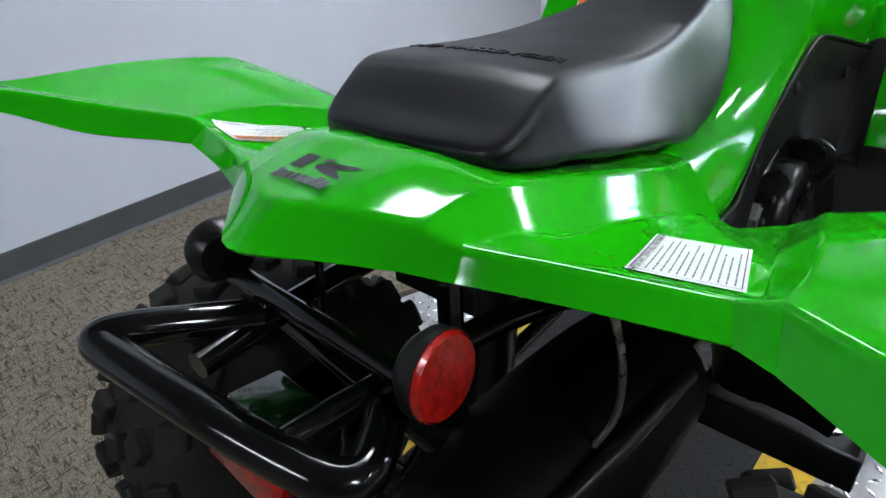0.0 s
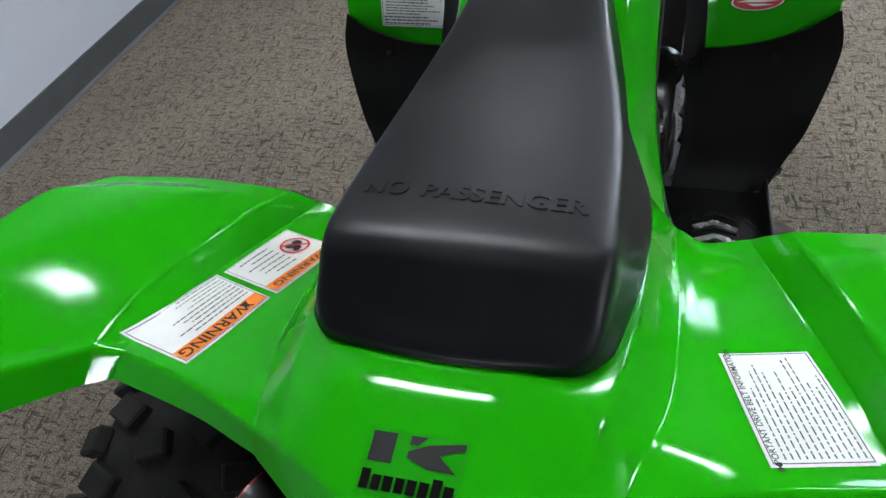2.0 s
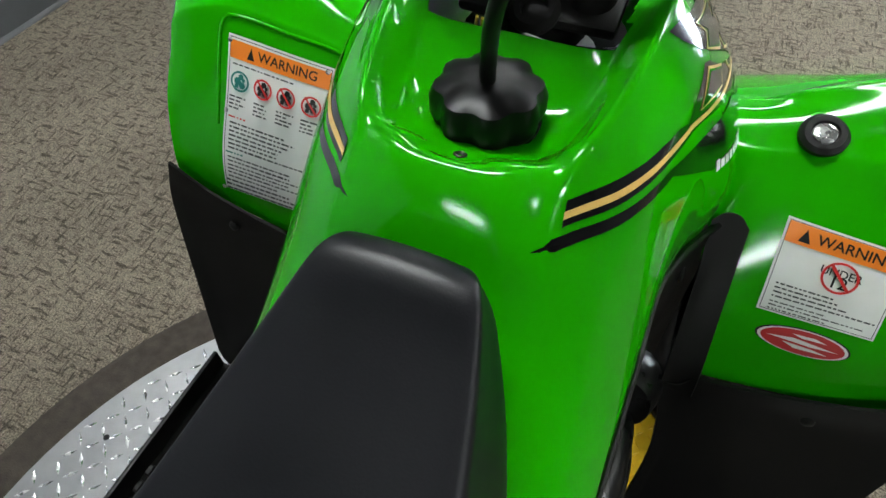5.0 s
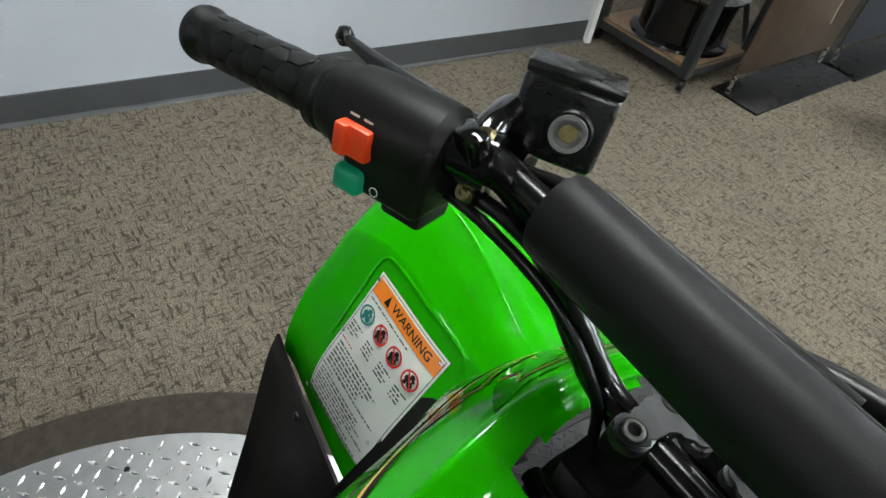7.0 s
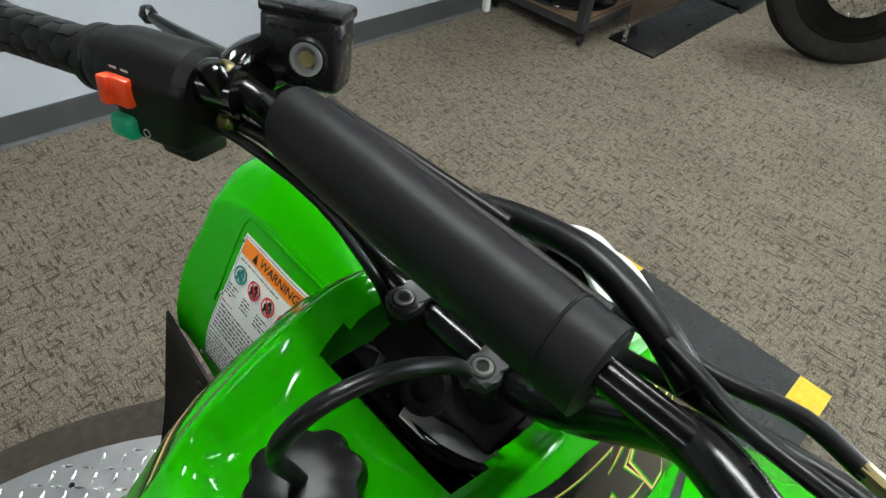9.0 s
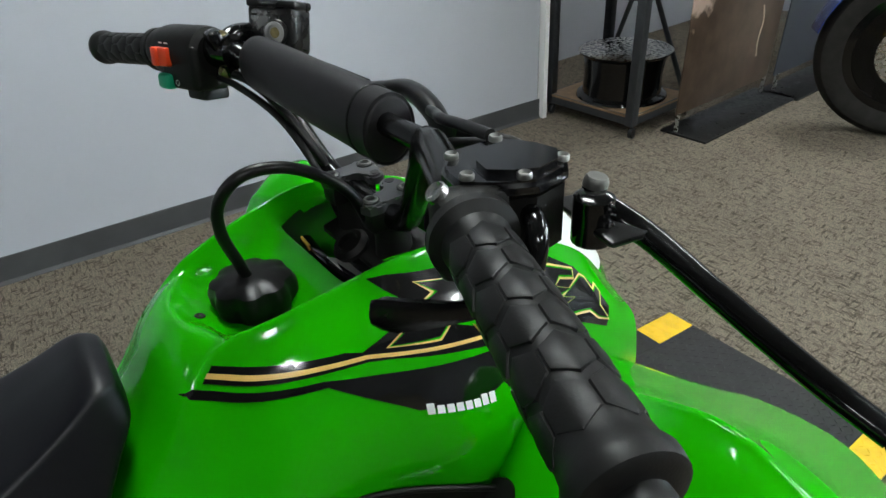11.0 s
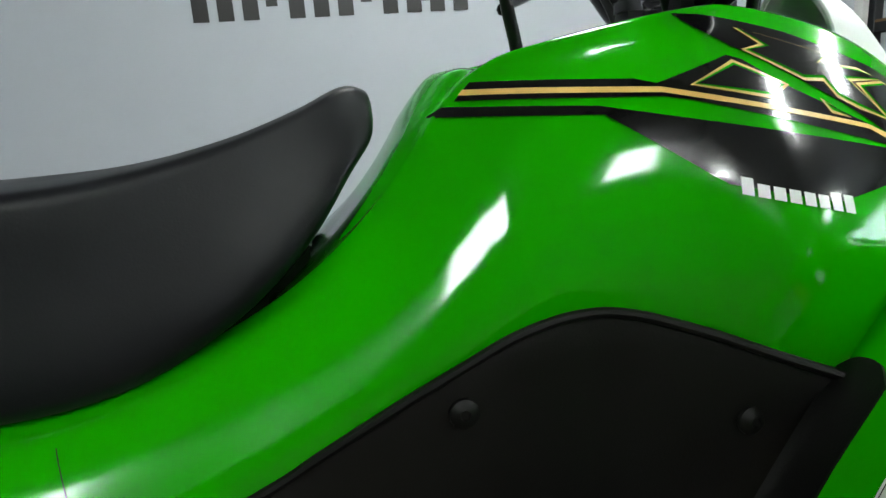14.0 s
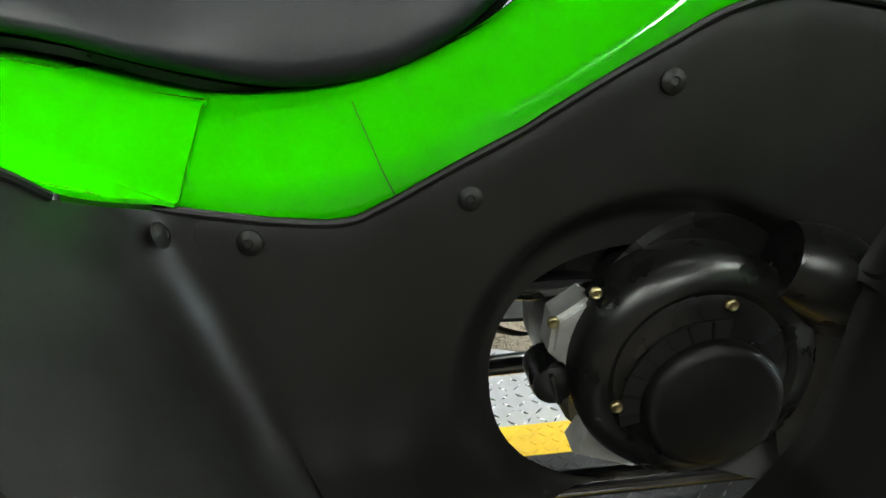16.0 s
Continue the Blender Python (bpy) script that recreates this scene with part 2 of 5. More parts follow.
def lathe(profile, m=Matrix(), n=32, bm=None):
    """Turns (radius, height) pairs round the local z axis."""
    bm = bm or bmesh.new()
    rings = []
    for r, h in profile:
        rings.append([bm.verts.new(m @ Vector((max(r, 1e-5) * math.cos(2 * math.pi * j / n), max(r, 1e-5) * math.sin(2 * math.pi * j / n), h))) for j in range(n)])
    for a, b in zip(rings, rings[1:]):
        for j in range(n):
            bm.faces.new((a[j], a[(j + 1) % n], b[(j + 1) % n], b[j]))
    if profile[0][0] > 1e-4:
        bm.faces.new(rings[0][::-1])
    if profile[-1][0] > 1e-4:
        bm.faces.new(rings[-1])
    return bm


def aim(at, along, up=(0, 0, 1)):
    """A pose at a point with its local z along a direction."""
    z = Vector(along).normalized()
    x = Vector(up).cross(z)
    x = x.normalized() if x.length > 1e-4 else z.orthogonal().normalized()
    y = z.cross(x)
    m = Matrix((x, y, z)).transposed().to_4x4()
    m.translation = Vector(at)
    return m


def slab(poly, h, m=Matrix(), bevel=0.0):
    """A plate with the outline poly (x, y), h thick."""
    bm = bmesh.new()
    lo = [bm.verts.new(m @ Vector((x, y, 0))) for x, y in poly]
    hi = [bm.verts.new(m @ Vector((x, y, h))) for x, y in poly]
    top = bm.faces.new(hi)
    bm.faces.new(lo[::-1])
    n = len(poly)
    for i in range(n):
        bm.faces.new((lo[i], lo[(i + 1) % n], hi[(i + 1) % n], hi[i]))
    if bevel:
        bmesh.ops.bevel(bm, geom=list(top.edges), offset=bevel, segments=2, affect="EDGES")
    return bm

# ---- tools for panels and prints ----
def crisp(rows, k, f=0.2):
    """Adds a row close to row k on each side, so that the bend there is tight."""
    a, b, c = rows[k - 1], rows[k], rows[k + 1]
    lo = [Vector(q).lerp(Vector(p), f) for p, q in zip(a, b)]
    hi = [Vector(p).lerp(Vector(q), f) for p, q in zip(b, c)]
    return rows[:k] + [lo, b, hi] + rows[k + 1:]


def crisp_cols(rows, k, f=0.2):
    cols = [list(c) for c in zip(*rows)]
    return [list(r) for r in zip(*crisp(cols, k, f))]


def tree_of(*obs):
    """What prints are laid on: the faces of some panels, in world space."""
    vs, fs = [], []
    for ob in obs:
        n = len(vs)
        vs += [ob.matrix_world @ v.co for v in ob.data.vertices]
        fs += [tuple(i + n for i in p.vertices) for p in ob.data.polygons]
    return BVHTree.FromPolygons(vs, fs)


def tess(polys, size):
    """Flat outlines filled with small triangles."""
    bm = bmesh.new()
    for poly in polys:
        bm.faces.new([bm.verts.new((x, y, 0)) for x, y in poly])
    bmesh.ops.triangulate(bm, faces=bm.faces)
    for _ in range(6):
        long = [e for e in bm.edges if e.calc_length() > size]
        if not long:
            break
        bmesh.ops.subdivide_edges(bm, edges=long, cuts=1)
        bmesh.ops.triangulate(bm, faces=bm.faces)
    return bm


def lay(bm, place, way, tree, lift):
    """Moves flat work (x, y) to place(x, y) and drops it along way on to the panel."""
    way = Vector(way).normalized()
    for v in bm.verts:
        p = Vector(place(v.co.x, v.co.y))
        hit, nor, _, _ = tree.ray_cast(p - way * 0.12, way, 0.3)
        if hit is None:
            v.co = p - way * lift
        else:
            v.co = hit + (nor if nor.dot(way) < 0 else -nor) * lift
    return bm


def letters(text, size, italic=0.0, bold=0.0):
    """The outlines of words as a flat mesh, centred on the origin."""
    cu = bpy.data.curves.new("words", "FONT")
    cu.body, cu.size, cu.align_x, cu.align_y, cu.shear, cu.offset = text, size, "CENTER", "CENTER", italic, bold
    cu.resolution_u = 3
    ob = new("words", cu)
    me = bpy.data.meshes.new_from_object(ob.evaluated_get(bpy.context.evaluated_depsgraph_get()))
    bpy.data.objects.remove(ob)
    bm = bmesh.new()
    bm.from_mesh(me)
    bpy.data.meshes.remove(me)
    return bm


def rect(x0, y0, x1, y1):
    return [(x0, y0), (x1, y0), (x1, y1), (x0, y1)]


def ring_polys(cx, cy, r, w, n=20, ay=1.0):
    out = []
    for i in range(n):
        a, b = 2 * math.pi * i / n, 2 * math.pi * (i + 1) / n
        out.append([(cx + q * math.cos(t), cy + q * ay * math.sin(t)) for q, t in ((r, a), (r, b), (r - w, b), (r - w, a))])
    return out


def disc_poly(cx, cy, r, n=18, ay=1.0):
    return [(cx + r * math.cos(2 * math.pi * i / n), cy + r * ay * math.sin(2 * math.pi * i / n)) for i in range(n)]


def moved(bm, m):
    bmesh.ops.transform(bm, matrix=m, verts=bm.verts)
    return bm



# ---- the room ----
WALLK = 0.083
WA = math.degrees(math.atan(WALLK))


def wall_x(y):
    return -2.145 + WALLK * y


def thing(ob, label, category, group="", kind=""):
    return tagged(ob, label, category, group, kind)


thing(part("floor", box((10.4, 12.6, 0.1), pose(2.0, -0.2, -0.05)), CARPET, smooth=False), "grey-brown loop pile carpet with short dark flecks", "floor", kind="structure")
YC, YL = -1.97, 8.76
west = thing(part("wall_west", box((0.12, YL, 3.1), pose(wall_x(YC) - 0.06, YC, 1.55, 0, 0, -WA)), WALL, smooth=False), "smooth pale grey painted wall with lettering", "wall", kind="structure")
# south and east walls are unseen; their dark colour keeps reflections off the green
for nm, sz, at in (("wall_south", (10.2, 0.12, 3.1), (2.1, -6.4, 1.55)), ("wall_east", (0.12, 12.3, 3.1), (7.1, -0.2, 1.55)), ("wall_far_west", (0.12, 3.7, 3.1), (-2.75, 4.2, 1.55))):
    dark = nm in ("wall_south", "wall_east")
    thing(part(nm, box(sz, pose(*at)), WALLD if dark else WALL, smooth=False), "unseen wall, coloured dark to keep reflections low" if dark else "smooth pale grey painted wall", "wall", kind="structure")
# north wall with the shop window
WX0, WX1, WZ0, WZ1 = 1.4, 4.8, 0.12, 2.45
b = bmesh.new()
for x0, x1, z0, z1 in ((-3.0, WX0, 0, 3.1), (WX1, 7.2, 0, 3.1), (WX0, WX1, 0, WZ0), (WX0, WX1, WZ1, 3.1)):
    box((x1 - x0, 0.12, z1 - z0), pose((x0 + x1) / 2, 6.0, (z0 + z1) / 2), bm=b)
thing(part("wall_north", b, WALL, smooth=False), "smooth pale grey painted wall with shop window", "wall", kind="structure")
win = thing(part("window_1", box((WX1 - WX0, 0.16, 0.03), pose((WX0 + WX1) / 2, 5.985, WZ0 + 0.018)), CARTM, smooth=False), "wide daylit shop window in dark metal frame", "window", kind="structure")
for k in range(5):
    x = WX0 + 0.03 + (WX1 - WX0 - 0.06) * k / 4
    part("mullion", box((0.06, 0.08, WZ1 - WZ0 - 0.04), pose(x, 6.0, (WZ0 + WZ1) / 2 + 0.016), 0.004), CARTM, win, smooth=False)
for k in range(4):
    w = (WX1 - WX0 - 0.06) / 4
    p = part("pane", box((w - 0.05, 0.006, WZ1 - WZ0 - 0.03), pose(WX0 + 0.03 + w * (k + 0.5), 6.0, (WZ0 + WZ1) / 2 + 0.016)), GLASS, win, "clear glass pane", smooth=False)
    p.visible_shadow = False
thing(part("backdrop", box((7.0, 0.02, 4.6), pose(2.9, 7.0, 1.6)), DAYLIGHT, smooth=False), "pale overcast daylight beyond the shop window", "backdrop", kind="structure")
# the ceiling is unseen; its dark colour keeps haze out of the glossy panels
thing(part("ceiling", box((10.4, 12.6, 0.1), pose(2.0, -0.2, 3.15)), CEIL, smooth=False), "unseen ceiling, coloured dark to keep reflections low", "ceiling", kind="structure")
yend = YC + YL / 2
thing(part("wall_trim", box((0.05, 0.03, 3.1), pose(wall_x(yend) + 0.015, yend + 0.005, 1.55, 0, 0, -WA)), WHITE, smooth=False), "white corner trim at the end of the wall", "trim", kind="structure")
bm = bmesh.new()
prof = [(0.0, 0.112), (0.006, 0.114), (0.008, 0.110), (0.008, 0.014), (0.014, 0.004), (0.020, 0.0), (0.0, 0.0)]
lo = [bm.verts.new((wall_x(YC - YL / 2) + a, YC - YL / 2, h)) for a, h in prof]
hi = [bm.verts.new((wall_x(yend) + a, yend, h)) for a, h in prof]
for i in range(len(prof)):
    j = (i + 1) % len(prof)
    bm.faces.new((lo[i], lo[j], hi[j], hi[i]))
bm.faces.new(lo[::-1])
bm.faces.new(hi)
thing(part("baseboard", bm, BASE, smooth=False), "dark grey rubber cove base along the wall", "baseboard", kind="structure")

# lamps in the ceiling
for x, y in ((-0.7, 0.5), (-0.7, 4.1), (1.5, 2.4), (3.9, 0.6), (3.9, 4.2), (-0.4, -4.6), (2.8, -1.5)):
    fr = empty("ceiling_light", "white rectangular recessed ceiling light panel", "ceiling light", (x, y, 3.1), "ceiling lights")
    b = bmesh.new()
    for sx, sy, px, py in ((0.03, 0.38, 0.595, 0), (0.03, 0.38, -0.595, 0), (1.16, 0.03, 0, 0.175), (1.16, 0.03, 0, -0.175)):
        box((sx, sy, 0.02), pose(px, py, -0.010), bm=b)
    part("frame", b, WHITE, fr, smooth=False)
    part("diffuser", box((1.16, 0.32, 0.008), pose(0, 0, -0.006)), LAMP, fr, smooth=False)

# lettering on the wall
def on_wall(bm, y, z, out):
    return moved(bm, Matrix.Translation((wall_x(y) + out, y, z)) @ pose(0, 0, 0, 90, 0, 90 - WA))


band = part("sign_band", moved(box((2.75, 0.42, 0.003)), Matrix.Translation((wall_x(0.30) + 0.002, 0.30, 1.845)) @ pose(0, 0, 0, 90, 0, 90 - WA)), GREYSIGN, west, "dark grey sign band", smooth=False)
for txt, y, h in (("USED", 0.16, .16), ("WE", 1.02, .12)):
    b = letters(txt, h / .72, bold=.008)
    part("sign_letters", on_wall(b, y, 1.668 + h / 2 + .003, .0045), WHITE, west, "white sign letters", smooth=False)
b = bmesh.new()
for i, w in enumerate((.05, .03, .05, .02, .05)):
    box((w, .12, .001), Matrix.Translation((i * .062, 0, 0)), bm=b)
part("sign_bars", on_wall(b, 1.17, 1.731, .0045), WHITE, west, "white bars on the sign", smooth=False)
b = bmesh.new()
yy = 0.565
for k, ch in enumerate("####-###-###"):
    if ch == "-":
        box((.045, .026, .001), Matrix.Translation((-(yy), 0, 0)), bm=b)
        yy -= .085
    else:
        box((.062, .124, .001), Matrix.Translation((-(yy), 0, 0)), bm=b)
        yy -= .098
moved(b, Matrix.Scale(-1, 4, (1, 0, 0)))
part("number_bars", moved(b, Matrix.Translation((wall_x(0), 0, 1.444)) @ pose(0, 0, 0, 0, 0, -WA) @ Matrix.Translation((.002, 0, 0)) @ pose(0, 0, 0, 90, 0, 90)), SIGNINK, west, "row of dark bars in place of a number", smooth=False)

# ---- the turntable and its runway ----
DC = (-0.04, -0.37)


def treads(x0, y0, x1, y1, inside, step, z):
    """Raised lens-shaped treads, crossing in turn, as one mesh."""
    b = bmesh.new()
    vs, fs = [], []
    i = 0
    nx, ny = int((x1 - x0) / step), int((y1 - y0) / step)
    for a in range(nx + 1):
        for c in range(ny + 1):
            x, y = x0 + a * step, y0 + c * step
            if not inside(x, y):
                continue
            ang = radians(45 if (a + c) % 2 else -45)
            ca, sa = math.cos(ang), math.sin(ang)
            n = len(vs)
            L, W, H = step * .48, step * .13, .0015
            for px, py, pz in ((-L, 0, 0), (0, -W, 0), (L, 0, 0), (0, W, 0), (-L * .45, 0, H), (L * .45, 0, H)):
                vs.append((x + px * ca - py * sa, y + px * sa + py * ca, z(x, y) + pz))
            fs += [(n, n + 1, n + 4), (n + 1, n + 5, n + 4), (n + 1, n + 2, n + 5), (n + 2, n + 3, n + 5), (n + 3, n + 4, n + 5), (n + 3, n, n + 4)]
    me = bpy.data.meshes.new("treads")
    me.from_pydata(vs, [], fs)
    b.from_mesh(me)
    bpy.data.meshes.remove(me)
    return b


table = part("turntable", lathe([(0.56, 0), (0.56, 0.09), (0.715, 0.10), (0.72, 0.104), (0.72, 0.1285), (0.7185, 0.130), (0, 0.130)], pose(*DC, 0), 120), PLATE)
thing(table, "round aluminium tread plate display turntable on the carpet", "turntable")
part("base_ring", lathe([(0.57, 0), (0.89, 0.0005), (0.885, 0.012), (0.86, 0.045), (0.845, 0.050), (0.57, 0.050)], pose(*DC, 0), 96), mat("ring_brown", (0.060, 0.050, 0.042), 0.9, spec=0.1, vary=0.25, vscale=40, bump=0.4, bscale=300), table, "dark brown ring round the base")
RUN_A = radians(-1.6)


def along(x, y):
    """Runway coordinates to the room's."""
    return (-0.045 + x * math.cos(RUN_A) - y * math.sin(RUN_A), x * math.sin(RUN_A) + y * math.cos(RUN_A))


def across(x, y):
    dx, dy = x + 0.045, y
    return (dx * math.cos(RUN_A) + dy * math.sin(RUN_A), -dx * math.sin(RUN_A) + dy * math.cos(RUN_A))


tagged(part("treads", treads(-.76, -1.10, .69, .36, lambda x, y: math.hypot(x - DC[0], y - DC[1]) < .70 and abs(across(x, y)[0]) > .345, .029, lambda x, y: .130), TREAD, table, "raised diamond treads", smooth=False), kind="stuff")
for k in range(12):
    a = 2 * math.pi * (k + .35) / 12
    part("screw", lathe([(.006, 0), (.005, .0012), (0, .0014)], pose(DC[0] + .655 * math.cos(a), DC[1] + .655 * math.sin(a), .130), 12), DARK, table)
run = empty("runway", "black tread plate runway and front ramp with yellow edges", "ramp", (0, 0, .13))
inv = Matrix.Translation((0, 0, -.13))


def strip(name, x0, x1, y0, z0, y1, z1, material, label):
    b = bmesh.new()
    c = [along(x0, y0), along(x1, y0), along(x1, y1), along(x0, y1)]
    zs = (z0, z0, z1, z1)
    hi = [b.verts.new((x, y, z + .012)) for (x, y), z in zip(c, zs)]
    lo = [b.verts.new((x, y, z + .0005)) for (x, y), z in zip(c, zs)]
    b.faces.new(hi)
    b.faces.new(lo[::-1])
    for i in range(4):
        b.faces.new((lo[i], lo[(i + 1) % 4], hi[(i + 1) % 4], hi[i]))
    return part(name, moved(b, inv), material, run, label, smooth=False)


for seg, (y0, z0, y1, z1) in enumerate(((-1.0, .130, .30, .130), (.302, .130, 1.37, .0005))):
    for nm, x0, x1, mt, lb in (("black_plate", -.2545, .2545, BLACKPLATE, "black painted tread plate"), ("yellow_edge", -.340, -.256, YELLOW, "yellow painted edge"), ("yellow_edge", .256, .340, YELLOW, "yellow painted edge")):
        if seg == 1 and nm == "yellow_edge":
            for ya, yb, mm, ll in ((y0, 1.20, BLACKPLATE, "black painted tread plate"), (1.202, y1, YELLOW, "yellow painted corner")):
                za, zb = (.130 + (.0005 - .130) * (q - .302) / (1.37 - .302) for q in (ya, yb))
                strip("ramp_edge", x0, x1, ya, za, yb, zb, mm, ll)
        else:
            strip(nm, x0, x1, y0, z0, y1, z1, mt, lb)
        st = .020
        def zfun(x, y):
            v = across(x, y)[1]
            return .142 if v < .301 else .142 + (.0125 - .142) * (v - .302) / (1.37 - .302)
        xs = sorted((along(x0, y0)[0], along(x1, y0)[0], along(x0, y1)[0], along(x1, y1)[0]))
        ok = (lambda x, y, a=x0, c=x1, d=y0, e=y1: a + .009 < across(x, y)[0] < c - .009 and d + .01 < across(x, y)[1] < e - .01)
        if seg == 1 and nm == "yellow_edge":
            for lo_, hi_, mm in ((y0, 1.20, BLACKPLATE), (1.202, y1, YELLOW)):
                ok2 = (lambda x, y, a=x0, c=x1, d=lo_, e=hi_: a + .009 < across(x, y)[0] < c - .009 and d + .01 < across(x, y)[1] < e - .01)
                tagged(part("treads", moved(treads(xs[0], lo_, xs[-1], hi_ + .05, ok2, st, zfun), inv), mm, run, smooth=False), kind="stuff")
        else:
            tagged(part("treads", moved(treads(xs[0], y0, xs[-1], y1 + .05, ok, st, zfun), inv), mt, run, smooth=False), kind="stuff")

# ---- far things ----
# steel cart with wheels stored on its shelves
cart = empty("utility_cart", "dark grey steel shelf cart with wooden shelf boards on castors", "cart", (-1.65, 2.75, 0))
K = Matrix.Translation((1.65, -2.75, 0))
CX0, CX1, CY0, CY1 = -1.965, -1.335, 2.475, 3.02
for x in (CX0 + .025, CX1 - .025):
    for y in (CY0 + .025, CY1 - .025):
        part("post", moved(box((.05, .05, 1.62), pose(x, y, .88), .004), K), CARTM, cart)
        part("castor", moved(lathe([(.012, -.012), (.028, -.012), (.030, -.006), (.030, .006), (.028, .012), (.012, .012)], aim((x + .01, y, .0305), (1, .3, 0)), 20), K), DARK, cart)
for z in (.10, .72, 1.22, 1.62):
    sh = part("shelf", moved(box((CX1 - CX0 - .01, CY1 - CY0 - .01, .012), pose((CX0 + CX1) / 2, (CY0 + CY1) / 2, z + .02)), K), WOOD, cart, "worn wooden shelf board", smooth=False)
    for sz, at in (((CX1 - CX0 - .1, .012, .055), ((CX0 + CX1) / 2, CY0 + .012, z)), ((CX1 - CX0 - .1, .012, .055), ((CX0 + CX1) / 2, CY1 - .012, z)), ((.012, CY1 - CY0 - .1, .055), (CX0 + .012, (CY0 + CY1) / 2, z)), ((.012, CY1 - CY0 - .1, .055), (CX1 - .012, (CY0 + CY1) / 2, z))):
        part("rail", moved(box(sz, pose(*at), .003), K), CARTM, cart, smooth=False)
for a, b2 in (((CX0 + .03, CY1 - .04, .16), (CX0 + .22, CY1 - .04, .70)), ((CX1 - .05, CY1 - .04, .16), (CX0 + .30, CY1 - .04, .70)), ((CX0 + .10, CY1 - .04, .76), (CX0 + .40, CY1 - .04, 1.20)), ((CX1 - .08, CY1 - .04, .76), (CX0 + .36, CY1 - .04, 1.20))):
    part("brace", moved(tube([a, b2], .014, 8, 2), K), CARTM, cart)


# added sheet: shade behind the upper shelves, put in as a dark colour
part("shade_panel", moved(box((CX1 - CX0 - .1, .004, .46), pose((CX0 + CX1) / 2, CY1 - .02, .975)), K), CARTM, cart, "added dark sheet for the shade behind the shelves", smooth=False)


def spare_rim(x, y, z, r, w):
    o = part("car_wheel_rim", lathe([(r * .96, 0), (r, .004), (r * .98, .016), (r * .86, .03), (r * .84, w * .5), (r * .88, w - .03), (r * .98, w - .014), (r, w - .004), (r * .97, w), (r * .90, w - .01), (r * .82, w - .05), (r * .80, .04), (r * .9, .006)], pose(x, y, z), 48), GLOSS)
    thing(o, "gloss black alloy wheel rim lying on a cart shelf", "wheel rim", "stored rims")
    for k in range(6):
        a = 2 * math.pi * k / 6 + .3
        part("spoke", tube([(x + .04 * math.cos(a), y + .04 * math.sin(a), z + w - .03), (x + r * .5 * math.cos(a), y + r * .5 * math.sin(a), z + w - .022), (x + r * .9 * math.cos(a), y + r * .9 * math.sin(a), z + w - .008)], [.018, .012, .010], 8, 4), GLOSS, o)
    part("hub", lathe([(.05, 0), (.05, .02), (.03, .026), (0, .026)], pose(x, y, z + w - .045), 20), GLOSS, o)
    part("edge_ring", lathe([(r * .985, 0), (r * 1.004, .002), (r * .985, .005)], pose(x, y, z + w - .004), 48), STEEL, o)
    return o


spare_rim(-1.62, 2.74, .1265, .255, .26)
spare_rim(-1.62, 2.75, 1.2465, .20, .20)
cb = part("cardboard_box", box((.16, .14, .13), pose(-1.73, 2.80, .811, 0, 0, 12), .003), CARD)
thing(cb, "small orange-brown cardboard box on the cart shelf", "box")
part("flap", box((.10, .135, .05), pose(-1.76, 2.80, .901, 0, 0, 12), .002), CARD, cb)
hb = part("spare_bar", tube([(-1.82, 2.56, 1.00), (-1.74, 2.60, .90), (-1.66, 2.58, .80), (-1.60, 2.56, .77)], .014, 12, 6), STEEL)
thing(hb, "bright chrome tube leaning on the cart shelf", "metal tube")
part("sleeve", tube([(-1.66, 2.58, .80), (-1.60, 2.56, .762)], .018, 12, 2), DARK, hb)
pb = part("spare_handlebar", tube([(-1.72, 2.90, 1.12), (-1.60, 2.85, 1.08), (-1.52, 2.80, .98), (-1.50, 2.75, .84), (-1.44, 2.68, .752)], .013, 12, 6), DARK)
thing(pb, "black handlebar lying on the cart shelf", "handlebar")
for at in ((-1.47, 2.70, .765), (-1.42, 2.64, .762), (-1.39, 2.72, .760)):
    o = part("metal_fitting", lathe([(.0, -.022), (.03, -.018), (.034, .0), (.022, .016), (0, .02)], pose(*at, 20, 12, 0), 14), DARK)
    thing(o, "small dark metal fitting on the cart shelf", "fitting", "cart clutter")
    part("cap", lathe([(.012, .012), (.012, .024), (0, .026)], pose(*at, 20, 12, 0), 12), STEEL, o)


